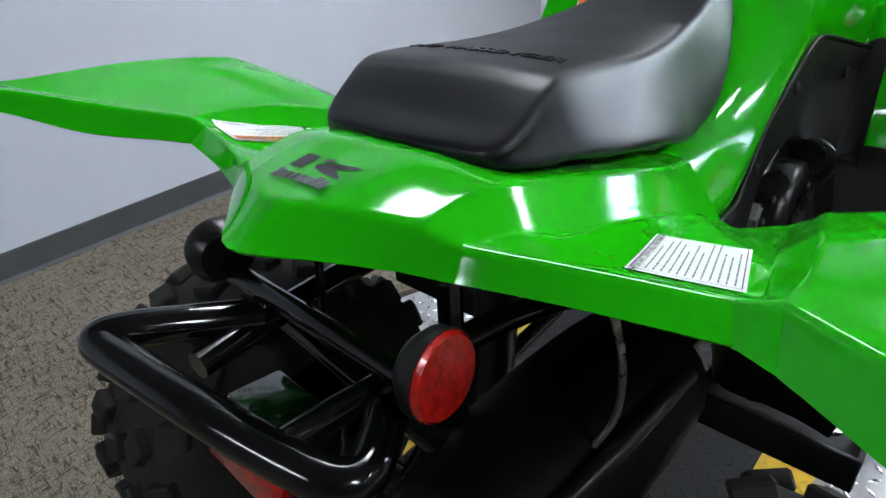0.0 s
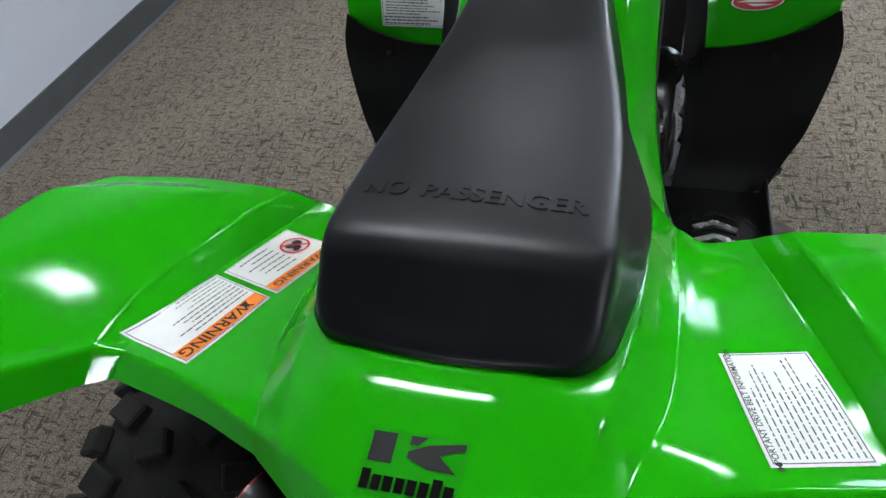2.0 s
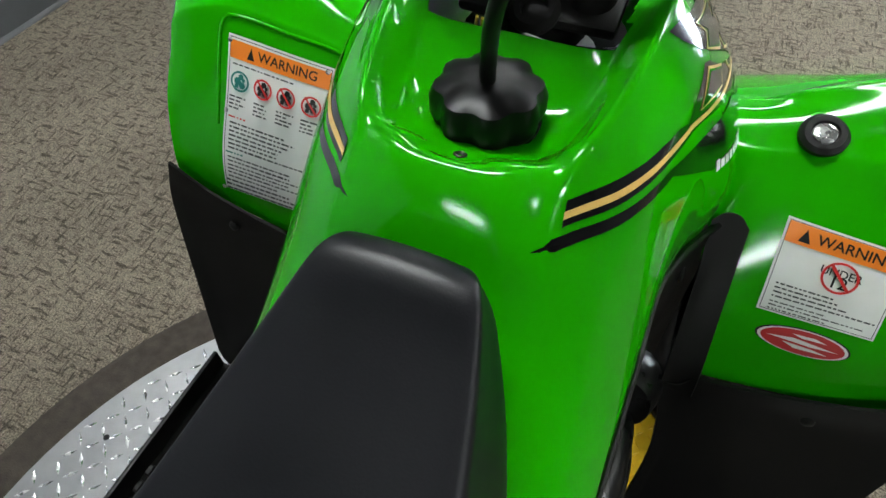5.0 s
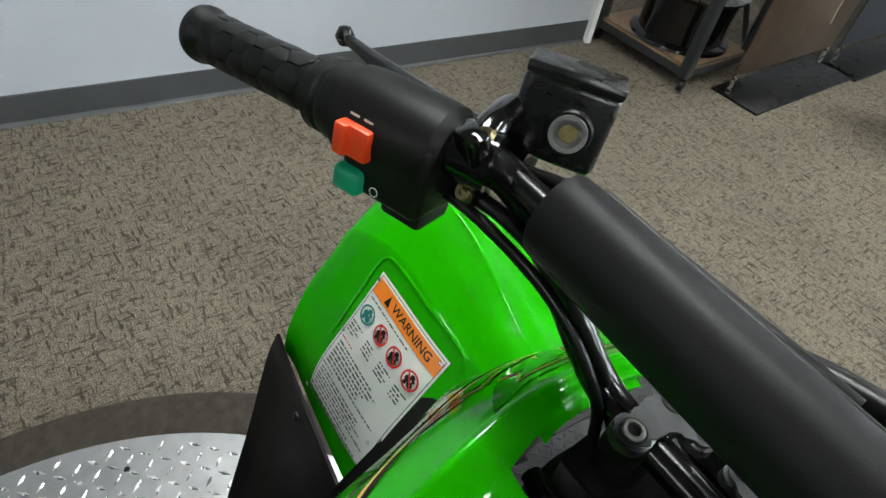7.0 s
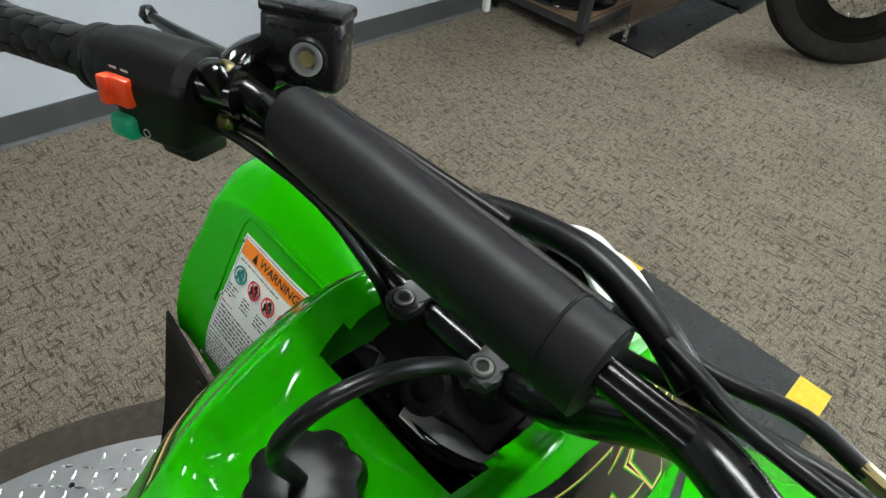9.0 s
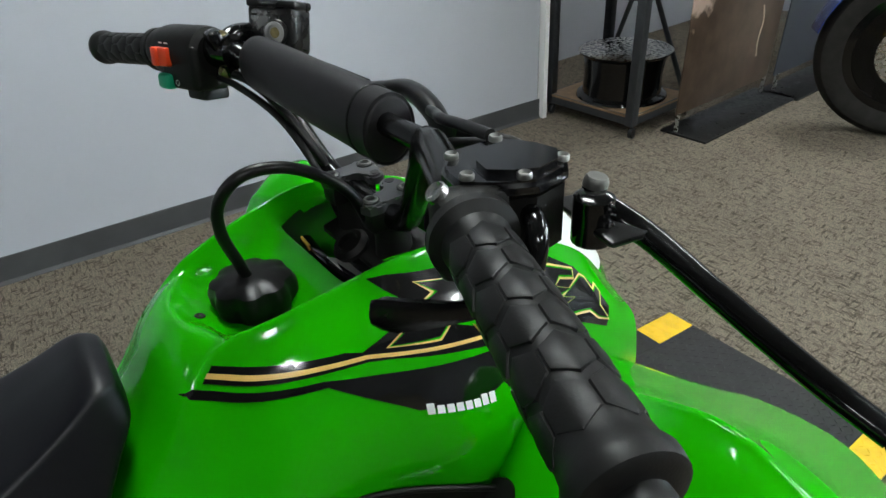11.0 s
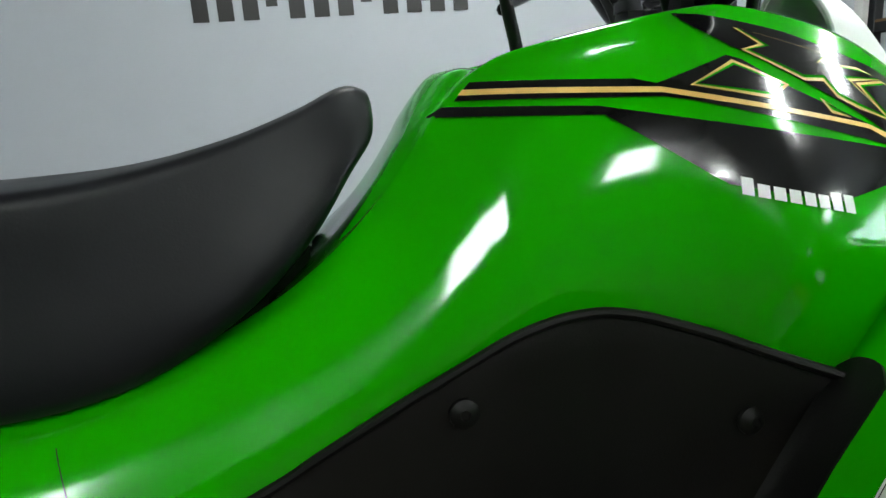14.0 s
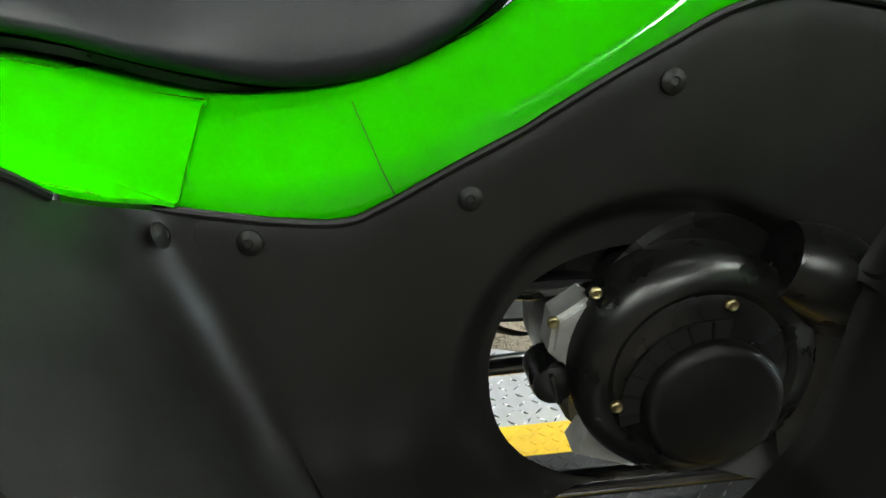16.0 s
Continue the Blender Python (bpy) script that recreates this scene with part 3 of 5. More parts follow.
def photo_mat():
    """A printed landscape: pale sky over a grassy brown slope."""
    m = bpy.data.materials.new("printed_landscape")
    m.use_nodes = True
    nt = m.node_tree
    b = nt.nodes["Principled BSDF"]
    b.inputs["Roughness"].default_value = 0.28
    co = nt.nodes.new("ShaderNodeTexCoord")
    sep = nt.nodes.new("ShaderNodeSeparateXYZ")
    nt.links.new(co.outputs["Object"], sep.inputs[0])
    no = nt.nodes.new("ShaderNodeTexNoise")
    no.inputs["Scale"].default_value, no.inputs["Detail"].default_value = 9, 9
    nt.links.new(co.outputs["Object"], no.inputs["Vector"])
    mul = nt.nodes.new("ShaderNodeMath")
    mul.operation, mul.inputs[1].default_value = "MULTIPLY_ADD", 0.52
    nt.links.new(sep.outputs["Y"], mul.inputs[0])
    mul.inputs[2].default_value = 0.62
    add = nt.nodes.new("ShaderNodeMath")
    add.operation, add.inputs[1].default_value = "MULTIPLY_ADD", 0.35
    nt.links.new(no.outputs["Fac"], add.inputs[0])
    nt.links.new(mul.outputs[0], add.inputs[2])
    sub = nt.nodes.new("ShaderNodeMath")
    sub.operation = "SUBTRACT"
    nt.links.new(sep.outputs["Z"], sub.inputs[0])
    nt.links.new(add.outputs[0], sub.inputs[1])
    rp = nt.nodes.new("ShaderNodeMapRange")
    rp.inputs["From Min"].default_value, rp.inputs["From Max"].default_value = 0.0, 0.04
    nt.links.new(sub.outputs[0], rp.inputs["Value"])
    hill = nt.nodes.new("ShaderNodeValToRGB")
    e = hill.color_ramp.elements
    e[0].position, e[0].color = 0.3, (0.045, 0.03, 0.02, 1)
    e[1].position, e[1].color = 0.75, (0.11, 0.075, 0.055, 1)
    nt.links.new(no.outputs["Fac"], hill.inputs["Fac"])
    mx = nt.nodes.new("ShaderNodeMix")
    mx.data_type = "RGBA"
    nt.links.new(rp.outputs["Result"], mx.inputs["Factor"])
    nt.links.new(hill.outputs["Color"], mx.inputs["A"])
    mx.inputs["B"].default_value = (0.50, 0.38, 0.31, 1)
    nt.links.new(mx.outputs["Result"], b.inputs["Base Color"])
    return m


BX = -1.225
stand = empty("banner_stand", "tall printed landscape banner on a black base plate", "banner stand", (BX, 3.16, 0), "banner stands")
part("base_plate", box((.27, 0.98, .012), pose(.06, 0.02, .006), .003), DARK, stand, "black steel base plate")
part("print", box((.008, .93, 1.85), pose(0, 0, 1.03), .002), photo_mat(), stand, "printed landscape panel")
part("print_line", tube([(.006, .23, .55), (.006, .26, .46), (.006, .245, .36), (.006, .265, .27)], .004, 6, 4), mat("print_pale", (.5, .42, .33), .4), stand)
part("print_shape", tube([(.006, .13, 1.55), (.006, .17, 1.35), (.006, .19, 1.16)], [.03, .022, .016], 6, 4), mat("print_dark", (.03, .025, .022), .4), stand)
for y in (-.44, .44):
    part("foot", tube([(0, y, .012), (0, y, .11)], .011, 12, 2), STEEL, stand)
stand = empty("banner_stand", "tall blue-black text banner on a black base plate", "banner stand", (BX + .03, 4.40, 0), "banner stands")
part("base_plate", box((.26, 1.56, .012), pose(.06, 0, .006), .003), DARK, stand, "black steel base plate")
part("print", box((.008, 1.50, 1.85), pose(0, 0, 1.03), .002), BANNER, stand, "blue-black printed panel")
for y in (-.70, .70):
    part("foot", tube([(0, y, .012), (0, y, .11)], .011, 12, 2), STEEL, stand)
for txt, z in (("POWERFUL FUEL-INJECTED", 1.205), ("292cc ENGINE", 1.135), ("WITH ELECTRIC START", 1.065), ("DUAL-SPORT TUNED", .945), ("LONG-TRAVEL SUSPENSION", .875), ("ALL-DIGITAL INSTRUMENTATION", .752)):
    b = letters(txt, .070, italic=.2, bold=.003)
    part("lettering", moved(b, Matrix.Translation((.0052, -.08, z)) @ pose(0, 0, 0, 90, 0, 90)), WHITE, stand, "white printed words", smooth=False)

# parked motorcycle: front wheel, fork and blue mudguard
moto = empty("motorcycle", "parked blue motorcycle with black spoked wheels", "motorcycle", (-.47, 3.42, 0))
moto.scale = (1.25, 1.25, 1.25)
mm = aim((0, 0, .335), (.35, -.937, 0))
ty = part("tyre", lathe([(.235, -.045), (.27, -.062), (.305, -.055), (.328, -.028), (.335, 0), (.328, .028), (.305, .055), (.27, .062), (.235, .045)], mm, 56), RUBBER, moto)
rm = part("rim", lathe([(.235, -.045), (.205, -.05), (.195, -.02), (.195, .02), (.205, .05), (.235, .045)], mm, 48), GLOSS, moto)
for k in range(5):
    a = 2 * math.pi * k / 5 + .3
    for q in (-.13, .13):
        part("spoke", tube([mm @ Vector((.04 * math.cos(a), .04 * math.sin(a), .0)), mm @ Vector((.20 * math.cos(a + q), .20 * math.sin(a + q), 0))], .012, 8, 2), GLOSS, rm)
part("hub", lathe([(.05, -.05), (.05, .05), (0, .05)], mm, 24), DARK, rm)
part("axle_cap", lathe([(.022, .05), (.022, .062), (.014, .066), (0, .066)], mm, 20), SWRED, rm, "red axle cap")
part("brake_disc", lathe([(.09, .058), (.13, .058), (.13, .062), (.09, .062)], mm, 40), STEEL, rm)
fwd = Vector((.937, .35, 0))
ang0 = [Vector((0, 0, .335)) + fwd * (.37 * math.cos(t)) + Vector((0, 0, .37 * math.sin(t))) for t in (radians(q) for q in range(20, 171, 10))]
nrm = Vector((.35, -.937, 0))
part("mudguard", grid_bm([[p + nrm * w - (p - Vector((0, 0, .335))).normalized() * abs(w) * .35 for w in (-.085, -.05, 0, .05, .085)] for p in ang0], .004), BLUE, moto, "blue mudguard")
for w in (-.09, .09):
    part("fork_leg", tube([Vector((0, 0, .335)) + nrm * w, Vector((0, 0, .60)) + nrm * w + fwd * .10, Vector((0, 0, .98)) + nrm * w + fwd * .26], .024, 14, 3), DARK, moto)
part("frame", tube([Vector((0, 0, .95)) + fwd * .25, Vector((0, 0, .80)) + fwd * .6, Vector((0, 0, .55)) + fwd * .9, Vector((0, 0, .40)) + fwd * 1.2], .06, 14, 4), DARK, moto)
part("tank", tube([Vector((0, 0, .95)) + fwd * .35, Vector((0, 0, .98)) + fwd * .55, Vector((0, 0, .92)) + fwd * .85], [.09, .15, .08], 18, 5), BLUE, moto, "blue fuel tank")
mr = aim(Vector((0, 0, .335)) + fwd * 1.35, (.35, -.937, 0))
part("rear_wheel", lathe([(.18, -.05), (.27, -.07), (.32, -.05), (.335, 0), (.32, .05), (.27, .07), (.18, .05)], mr, 40), RUBBER, moto)

# ---- the quad ----
quad = empty("quad_bike", "bright green youth quad bike with black seat on a turntable", "quad bike")

# tank cover: half profiles (x, z) at stations along the machine
PTOP = [(-.372, .757), (-.354, .7515), (-.331, .745), (-.302, .7375), (-.262, .731), (-.235, .738), (-.186, .7575), (-.14, .775), (-.12, .785), (-.076, .806), (-.04, .822), (-.012, .834), (.02, .841), (.05, .840), (.09, .828), (.13, .812), (.158, .802)]


def panel_top(y):
    """Height of the upper edge of the black side panel."""
    for (a, za), (b, zb) in zip(PTOP, PTOP[1:]):
        if a <= y <= b:
            return za + (zb - za) * (y - a) / (b - a)
    return PTOP[0][1] + .28 * (PTOP[0][0] - y) if y < PTOP[0][0] else PTOP[-1][1]


def panel_x(y):
    return 0.1375 + 0.046 * max(0.0, (y - 0.03) / 0.13) ** 1.5 + 0.125 * max(0.0, -.14 - y)


TANK = [
    (-0.43, ((0, .835), (.05, .836), (.086, .836), (.117, .828), (.141, .801))),
    (-0.36, ((0, .818), (.05, .820), (.088, .818), (.116, .811), (.1425, .785))),
    (-0.27, ((0, .806), (.05, .807), (.080, .809), (.106, .806), (.132, .780))),
    (-0.19, ((0, .820), (.045, .821), (.074, .825), (.100, .823), (.123, .797))),
    (-0.12, ((0, .858), (.035, .860), (.067, .861), (.098, .850), (.122, .822))),
    (-0.07, ((0, .914), (.035, .913), (.068, .905), (.10, .880), (.125, .845))),
    (-0.038, ((0, .961), (.035, .957), (.065, .946), (.099, .911), (.127, .863))),
    (-0.018, ((0, .9815), (.034, .978), (.062, .966), (.100, .928), (.128, .875))),
    (-0.004, ((0, .972), (.034, .981), (.063, .977), (.102, .938), (.130, .882))),
    (0.012, ((0, .966), (.040, .970), (.066, .986), (.105, .947), (.132, .886))),
    (0.035, ((0, .958), (.046, .962), (.073, .991), (.109, .956), (.135, .893))),
    (0.065, ((0, .958), (.050, .962), (.079, .997), (.114, .963), (.139, .900))),
    (0.095, ((0, .978), (.054, .980), (.084, 1.002), (.119, .966), (.144, .905))),
    (0.120, ((0, .990), (.060, .990), (.087, 1.005), (.123, .966), (.149, .909))),
    (0.150, ((0, .990), (.066, .993), (.088, 1.006), (.127, .962), (.153, .911))),
    (0.200, ((0, .980), (.066, .984), (.086, .996), (.128, .947), (.159, .903))),
    (0.250, ((0, .960), (.060, .967), (.082, .981), (.122, .932), (.154, .889))),
    (0.310, ((0, .922), (.055, .928), (.078, .946), (.113, .901), (.140, .868))),
    (0.380, ((0, .872), (.045, .877), (.071, .897), (.101, .866), (.127, .842))),
    (0.430, ((0, .815), (.040, .822), (.066, .840), (.093, .824), (.118, .806)))]
tank_rows = []
for y, p in TANK:
    if y < .16:
        low = ((panel_x(y) - .0025, max(panel_top(y) + .011, p[4][1] - .05)), (panel_x(y) - .009, panel_top(y) - .022))
        if y < -.38:
            low = ((.1545, .772), (.152, .740))
    else:
        low = (((p[4][0] + .010), p[4][1] - .050), (p[4][0] + .014, p[4][1] - .115))
    tank_rows.append([Vector((x, y, z)) for x, z in p + low])
tank_rows = crisp_cols(tank_rows, 2, 0.3)
fine = net(both(tank_rows), 5, 6)
# ease the flanks along the machine, less near the rim
half = (len(fine[0]) - 1) / 2
for _ in range(30):
    old = [[v.copy() for v in r] for r in fine]
    for i in range(1, len(fine) - 1):
        for j in range(len(fine[0])):
            w = 0.5 if fine[i][j].y < -.045 else 0.5 * min(1.0, max(0.15 if abs(j - half) > 9 else 0.0, (abs(j - half) - 19) / 8))
            m = (old[i - 1][j] + old[i + 1][j]) / 2
            if 21 < abs(j - half) < half - 6:
                m = m * .6 + (old[i][j - 1] + old[i][j + 1]) * .2
            fine[i][j].x += (m.x - old[i][j].x) * w
            fine[i][j].z += (m.z - old[i][j].z) * w
bm = grid_bm(fine, 0.003)
hole = []
for f in bm.faces:
    c = f.calc_center_median()
    if 0.104 < c.y < 0.262 and abs(c.x) < 0.062 + 0.008 * math.sin((c.y - 0.10) / 0.16 * math.pi):
        hole.append(f)
bmesh.ops.delete(bm, geom=hole, context="FACES")
tank = part("tank_cover", bm, GREEN, quad, "glossy green tank cover")
# solid black plug: its colour gives the shade of the well round the steering stem
well = bmesh.new()
tube([(0, .185, .74), (0, .185, .86), (0, .184, .93)], [.085, .080, .066], 24, 4, well)
part("well_plug", well, BLACKP, quad, "black plug for the shaded hollow round the steering stem")
# small dark disc for the shade in the drain hole at the back of the filler basin, and a pale paper tag down in the
# hollow
part("drain_hole_disc", lathe([(.0042, -.002), (.0042, .0004), (.0034, .0010), (.0026, .0002), (0, -.0004)], aim((0, .0025, .9695), (0, .36, .93)), 18), INK, quad, "small dark disc for the shade in the drain hole")
tag = [[Vector((x, y0 + w, .931 + .005 * math.sin(9 * k / 6 + w * 40) - .10 * w)) for w in (-.012, -.004, .004, .012)] for k, (x, y0) in enumerate(((.020, .178), (.030, .1775), (.040, .177), (.050, .1775), (.058, .179), (.063, .181)))]
part("paper_tag", grid_bm(net(tag, 3, 3), .0008), LABEL, quad, "crumpled white paper tag")
# seat: y, half width below, half width above, underside, top
SEAT_ROWS = [(-0.617, .074, .070, .904, .912), (-0.611, .094, .090, .902, .917), (-0.595, .110, .100, .899, .9265), (-0.572, .117, .1025, .893, .9405), (-0.558, .120, .1040, .891, .9475), (-0.540, .124, .105, .887, .9510), (-0.50, .130, .105, .875, .947), (-0.43, .133, .104, .858, .936),
             (-0.36, .124, .098, .832, .930), (-0.29, .110, .088, .814, .930), (-0.22, .101, .077, .818, .934), (-0.16, .088, .066, .845, .946), (-0.115, .072, .055, .882, .961), (-0.085, .056, .045, .921, .974), (-0.070, .045, .037, .940, .972), (-0.066, .032, .028, .952, .966)]
rows = []
for y, wb, wt, lo, hi in SEAT_ROWS:
    h = hi - lo
    half = [(0, hi + .002), (wt * .5, hi + .001), (wt * .86, hi - .001), (wt * .985, hi - .0025 - h * .02), (wt * 1.035, hi - .006 - h * .10), (wt + (wb - wt) * .45, lo + h * .55), (wb, lo + h * .16), (wb * .985, lo + h * .04), (wb * .88, lo), (wb * .4, lo - .003)]
    loop = half + [(0, lo - .003)] + [(-x, z) for x, z in half[:0:-1]]
    rows.append([Vector((x, y - (0.006 * (1 - (x / wb) ** 2) if y < -.6 else 0), z)) for x, z in loop])
closed = [spline(r + [r[0]], 3)[:-1] for r in rows]
cols = [spline(list(c), 5) for c in zip(*closed)]
bm = grid_bm([list(r) for r in zip(*cols)], close=True)
ends = [e for e in bm.edges if e.is_boundary]
bmesh.ops.contextual_create(bm, geom=[e for e in ends if e.verts[0].co.y < -0.5])
bmesh.ops.contextual_create(bm, geom=[e for e in ends if e.verts[0].co.y > -0.5])
seat = part("seat", bm, SEAT, quad, "black vinyl seat with raised lettering")
part("seat_base", grid_bm(net(both([[Vector((0, y, lo - .004)), Vector((wb * .5, y, lo - .004)), Vector((wb * .78, y, lo - .001)), Vector((wb * .78, y, lo - .010))] for y, wb, wt, lo, hi in SEAT_ROWS[2:13]]), 3, 3), .002), DARK, quad)

# rear fender, from the middle outwards; rows from the front edge to the lip
RF = [
    [(0, -.345, .815), (.05, -.345, .818), (.122, -.345, .8075), (.1660, -.3575, .7565), (.193, -.387, .770), (.232, -.390, .786), (.262, -.394, .806), (.31, -.400, .818), (.37, -.413, .836), (.43, -.447, .868)],
    [(0, -.385, .828), (.05, -.385, .830), (.126, -.385, .8190), (.1645, -.392, .774), (.192, -.414, .780), (.237, -.415, .794), (.264, -.420, .820), (.317, -.428, .838), (.377, -.445, .859), (.439, -.481, .888)],
    [(0, -.43, .845), (.05, -.43, .847), (.130, -.43, .837), (.161, -.435, .801), (.190, -.44, .796), (.242, -.44, .804), (.266, -.445, .836), (.325, -.455, .858), (.385, -.478, .882), (.448, -.515, .908)],
    [(0, -.52, .855), (.05, -.52, .862), (.127, -.52, .869), (.160, -.53, .8425), (.192, -.54, .8415), (.260, -.54, .850), (.283, -.54, .872), (.345, -.56, .894), (.41, -.59, .918), (.462, -.63, .931)],
    [(0, -.62, .908), (.05, -.62, .908), (.113, -.615, .897), (.150, -.612, .866), (.190, -.605, .862), (.272, -.602, .869), (.292, -.602, .886), (.36, -.64, .904), (.44, -.70, .926), (.505, -.75, .938)],
    [(0, -.655, .913), (.05, -.652, .912), (.102, -.645, .904), (.138, -.640, .8805), (.19, -.640, .875), (.276, -.630, .876), (.292, -.630, .890), (.37, -.682, .908), (.46, -.748, .932), (.54, -.80, .945)],
    [(0, -.733, .909), (.05, -.712, .906), (.098, -.692, .899), (.126, -.683, .887), (.19, -.661, .883), (.268, -.645, .884), (.292, -.650, .893), (.37, -.705, .912), (.46, -.765, .937), (.545, -.825, .952)],
    [(0, -.768, .889), (.05, -.741, .884), (.098, -.712, .877), (.128, -.695, .870), (.19, -.677, .869), (.276, -.663, .872), (.300, -.675, .875), (.375, -.732, .892), (.465, -.785, .921), (.55, -.840, .938)]]
rf = crisp([[Vector(p) for p in r] for r in RF], 6, 0.22)
for k, f in ((6, .16), (5, .16), (3, .28), (2, .28)):
    rf = crisp_cols(rf, k, f)
def ease(rows_, n, w, keep=()):
    """Evens out a net, leaving its edges and the columns in keep."""
    for _ in range(n):
        old = [[v.copy() for v in r] for r in rows_]
        for i in range(1, len(rows_) - 1):
            for j in range(1, len(rows_[0]) - 1):
                if j in keep:
                    m = (old[i - 1][j] + old[i + 1][j]) / 2
                else:
                    m = (old[i - 1][j] + old[i + 1][j] + old[i][j - 1] + old[i][j + 1]) / 4
                rows_[i][j] = old[i][j].lerp(m, w)
    return rows_


FMID = 4 * (len(rf[0]) - 1)
RISER = {FMID + q * (4 * k + d) for q in (-1, 1) for k in (3, 5, 6, 7, 9, 10, 11, 12, 13, 14) for d in (-1, 0, 1)}
fender = part("rear_fender", grid_bm(ease(net(both(rf), 4, 5), 9, .5, RISER), 0.003), GREEN, quad, "glossy green rear fender")
part("fender_trim", tube([Vector(p) + Vector((0, .002, -.003)) for p in RF[0][5:]], .003, 8), BLACKP, quad)
part("fender_trim", tube([Vector((-p[0], p[1] + .002, p[2] - .003)) for p in RF[0][5:]], .003, 8), BLACKP, quad)

# front fenders, guards, side panels, foot trays
sides = {}
for s in (1, -1):
    def sx(rows_):
        return [[Vector((s * x, y, z)) for x, y, z in r] for r in rows_]
    ff = [[(.13, .47, .70), (.19, .47, .72), (.26, .48, .74), (.34, .48, .745), (.40, .47, .72), (.41, .465, .69)],
          [(.145, .37, .79), (.19, .37, .805), (.26, .38, .815), (.34, .38, .822), (.405, .37, .800), (.415, .365, .77)],
          [(.158, .290, .842), (.19, .29, .852), (.25, .295, .876), (.33, .30, .888), (.398, .29, .872), (.410, .285, .845)],
          [(.162, .255, .856), (.19, .254, .866), (.25, .254, .899), (.315, .254, .922), (.393, .248, .898), (.407, .243, .872)],
          [(.166, .232, .860), (.19, .228, .868), (.24, .226, .884), (.325, .226, .910), (.388, .215, .895), (.402, .21, .868)],
          [(.168, .205, .848), (.19, .200, .852), (.24, .197, .866), (.32, .192, .880), (.378, .175, .872), (.394, .168, .845)],
          [(.174, .166, .800), (.192, .160, .802), (.24, .157, .815), (.32, .148, .810), (.374, .135, .806), (.390, .125, .795)],
          [(.182, .115, .742), (.196, .112, .742), (.24, .110, .745), (.32, .108, .748), (.370, .104, .748), (.386, .098, .742)],
          [(.190, .086, .672), (.200, .085, .672), (.24, .086, .675), (.32, .091, .685), (.366, .093, .700), (.384, .090, .705)]]
    ff = crisp(crisp(sx(ff), 5, 0.22), 3, 0.22)
    ob = part("front_fender", grid_bm(ease(net(ff, 5, 5), 2, .5), 0.003), GREEN, quad, "glossy green front fender")
    post = [[(.175, .161, .803), (.183, .165, .811), (.195, .165, .812), (.205, .158, .806)],
            [(.178, .128, .765), (.186, .131, .768), (.198, .130, .768), (.208, .122, .760)],
            [(.182, .079, .695), (.190, .083, .699), (.203, .081, .699), (.214, .072, .690)],
            [(.183, .062, .664), (.192, .065, .664), (.205, .066, .662), (.217, .064, .655)]]
    gd = [[(.183, .0665, .672), (.198, .068, .674), (.211, .072, .686), (.250, .076, .687), (.300, .080, .695), (.350, .082, .715), (.384, .083, .742)],
          [(.188, .064, .65), (.200, .067, .652), (.217, .067, .652), (.26, .068, .652), (.31, .072, .655), (.362, .074, .664), (.402, .073, .677)],
          [(.203, .035, .580), (.211, .036, .578), (.222, .037, .576), (.26, .039, .574), (.31, .040, .570), (.358, .037, .566), (.387, .033, .568)],
          [(.200, .000, .518), (.208, .001, .516), (.22, .002, .514), (.26, .003, .511), (.31, .003, .510), (.342, .004, .514), (.367, .006, .527)],
          [(.195, -.030, .481), (.203, -.030, .480), (.22, -.030, .478), (.26, -.030, .477), (.31, -.030, .477), (.334, -.027, .480), (.347, -.020, .490)]]
    g = part("leg_guard", grid_bm(net(sx(gd), 5, 5), 0.004), BLACKP, quad, "matt black plastic leg guard")
    part("guard_post", grid_bm(net(sx(post), 5, 6), 0.004), BLACKP, g)
    # mud flap across the front of the rear fender
    fl = []
    for k in range(9):
        z0 = k / 8
        row = []
        for x, y, z in ((.160, -.338, .744), (.1635, -.352, .748), (.171, -.373, .757), (.191, -.386, .766), (.232, -.388, .782), (.262, -.392, .802), (.31, -.398, .814), (.352, -.408, .827)):
            zz = z + (.515 - z) * z0
            xx = x + (.006 * z0 if x < .2 else -.03 * z0 * (x - .2) / .1)
            row.append((xx, y + .062 * z0 * (z - .515) / .25, zz))
        fl.append(row)
    flap = part("mud_flap", grid_bm(net(sx(fl), 4, 2), .003), BLACKP, quad, "matt black plastic mud flap")
    part("rivet", lathe([(.0085, 0), (.0082, .002), (.0055, .004), (.003, .0046), (.0025, .0035), (0, .0035)], aim((s * .176, -.3680, .742), (0, 1, .2)), 18), BLACKP, flap)
    for at in ((.217, .0725, .653), (.316, .0735, .670)):
        part("rivet", lathe([(.0065, 0), (.0062, .002), (.004, .0035), (0, .004)], aim((s * at[0], at[1], at[2]), (0, -1, .25)), 14), BLACKP, g)
    # side panel with its opening over the engine
    rows = []
    ny, n = 150, 74
    for k2 in range(ny + 1):
        y0 = -.358 + (.158 + .358) * k2 / ny
        z = panel_top(y0)
        col = []
        for k in range(n + 1):
            p = k / n
            zz = z + (0.475 - z) * p
            rear = max(0.0, 1 - (y0 + .358) / .12)
            y = y0 + .066 * p * rear * rear
            r = math.hypot((y + .052) / .150, (zz - .585) / .138)
            dip = 1 - min(1.0, max(0.0, (r - .86) / .16))
            dip = dip * dip * (3 - 2 * dip)
            x = panel_x(y0) + 0.012 * p - .020 * dip * (1 if y < .05 else .4)
            x -= .003 * math.exp(-p * 40)
            col.append(Vector((s * x, y, zz)))
        rows.append(col)
    bm = grid_bm(rows, 0.003)

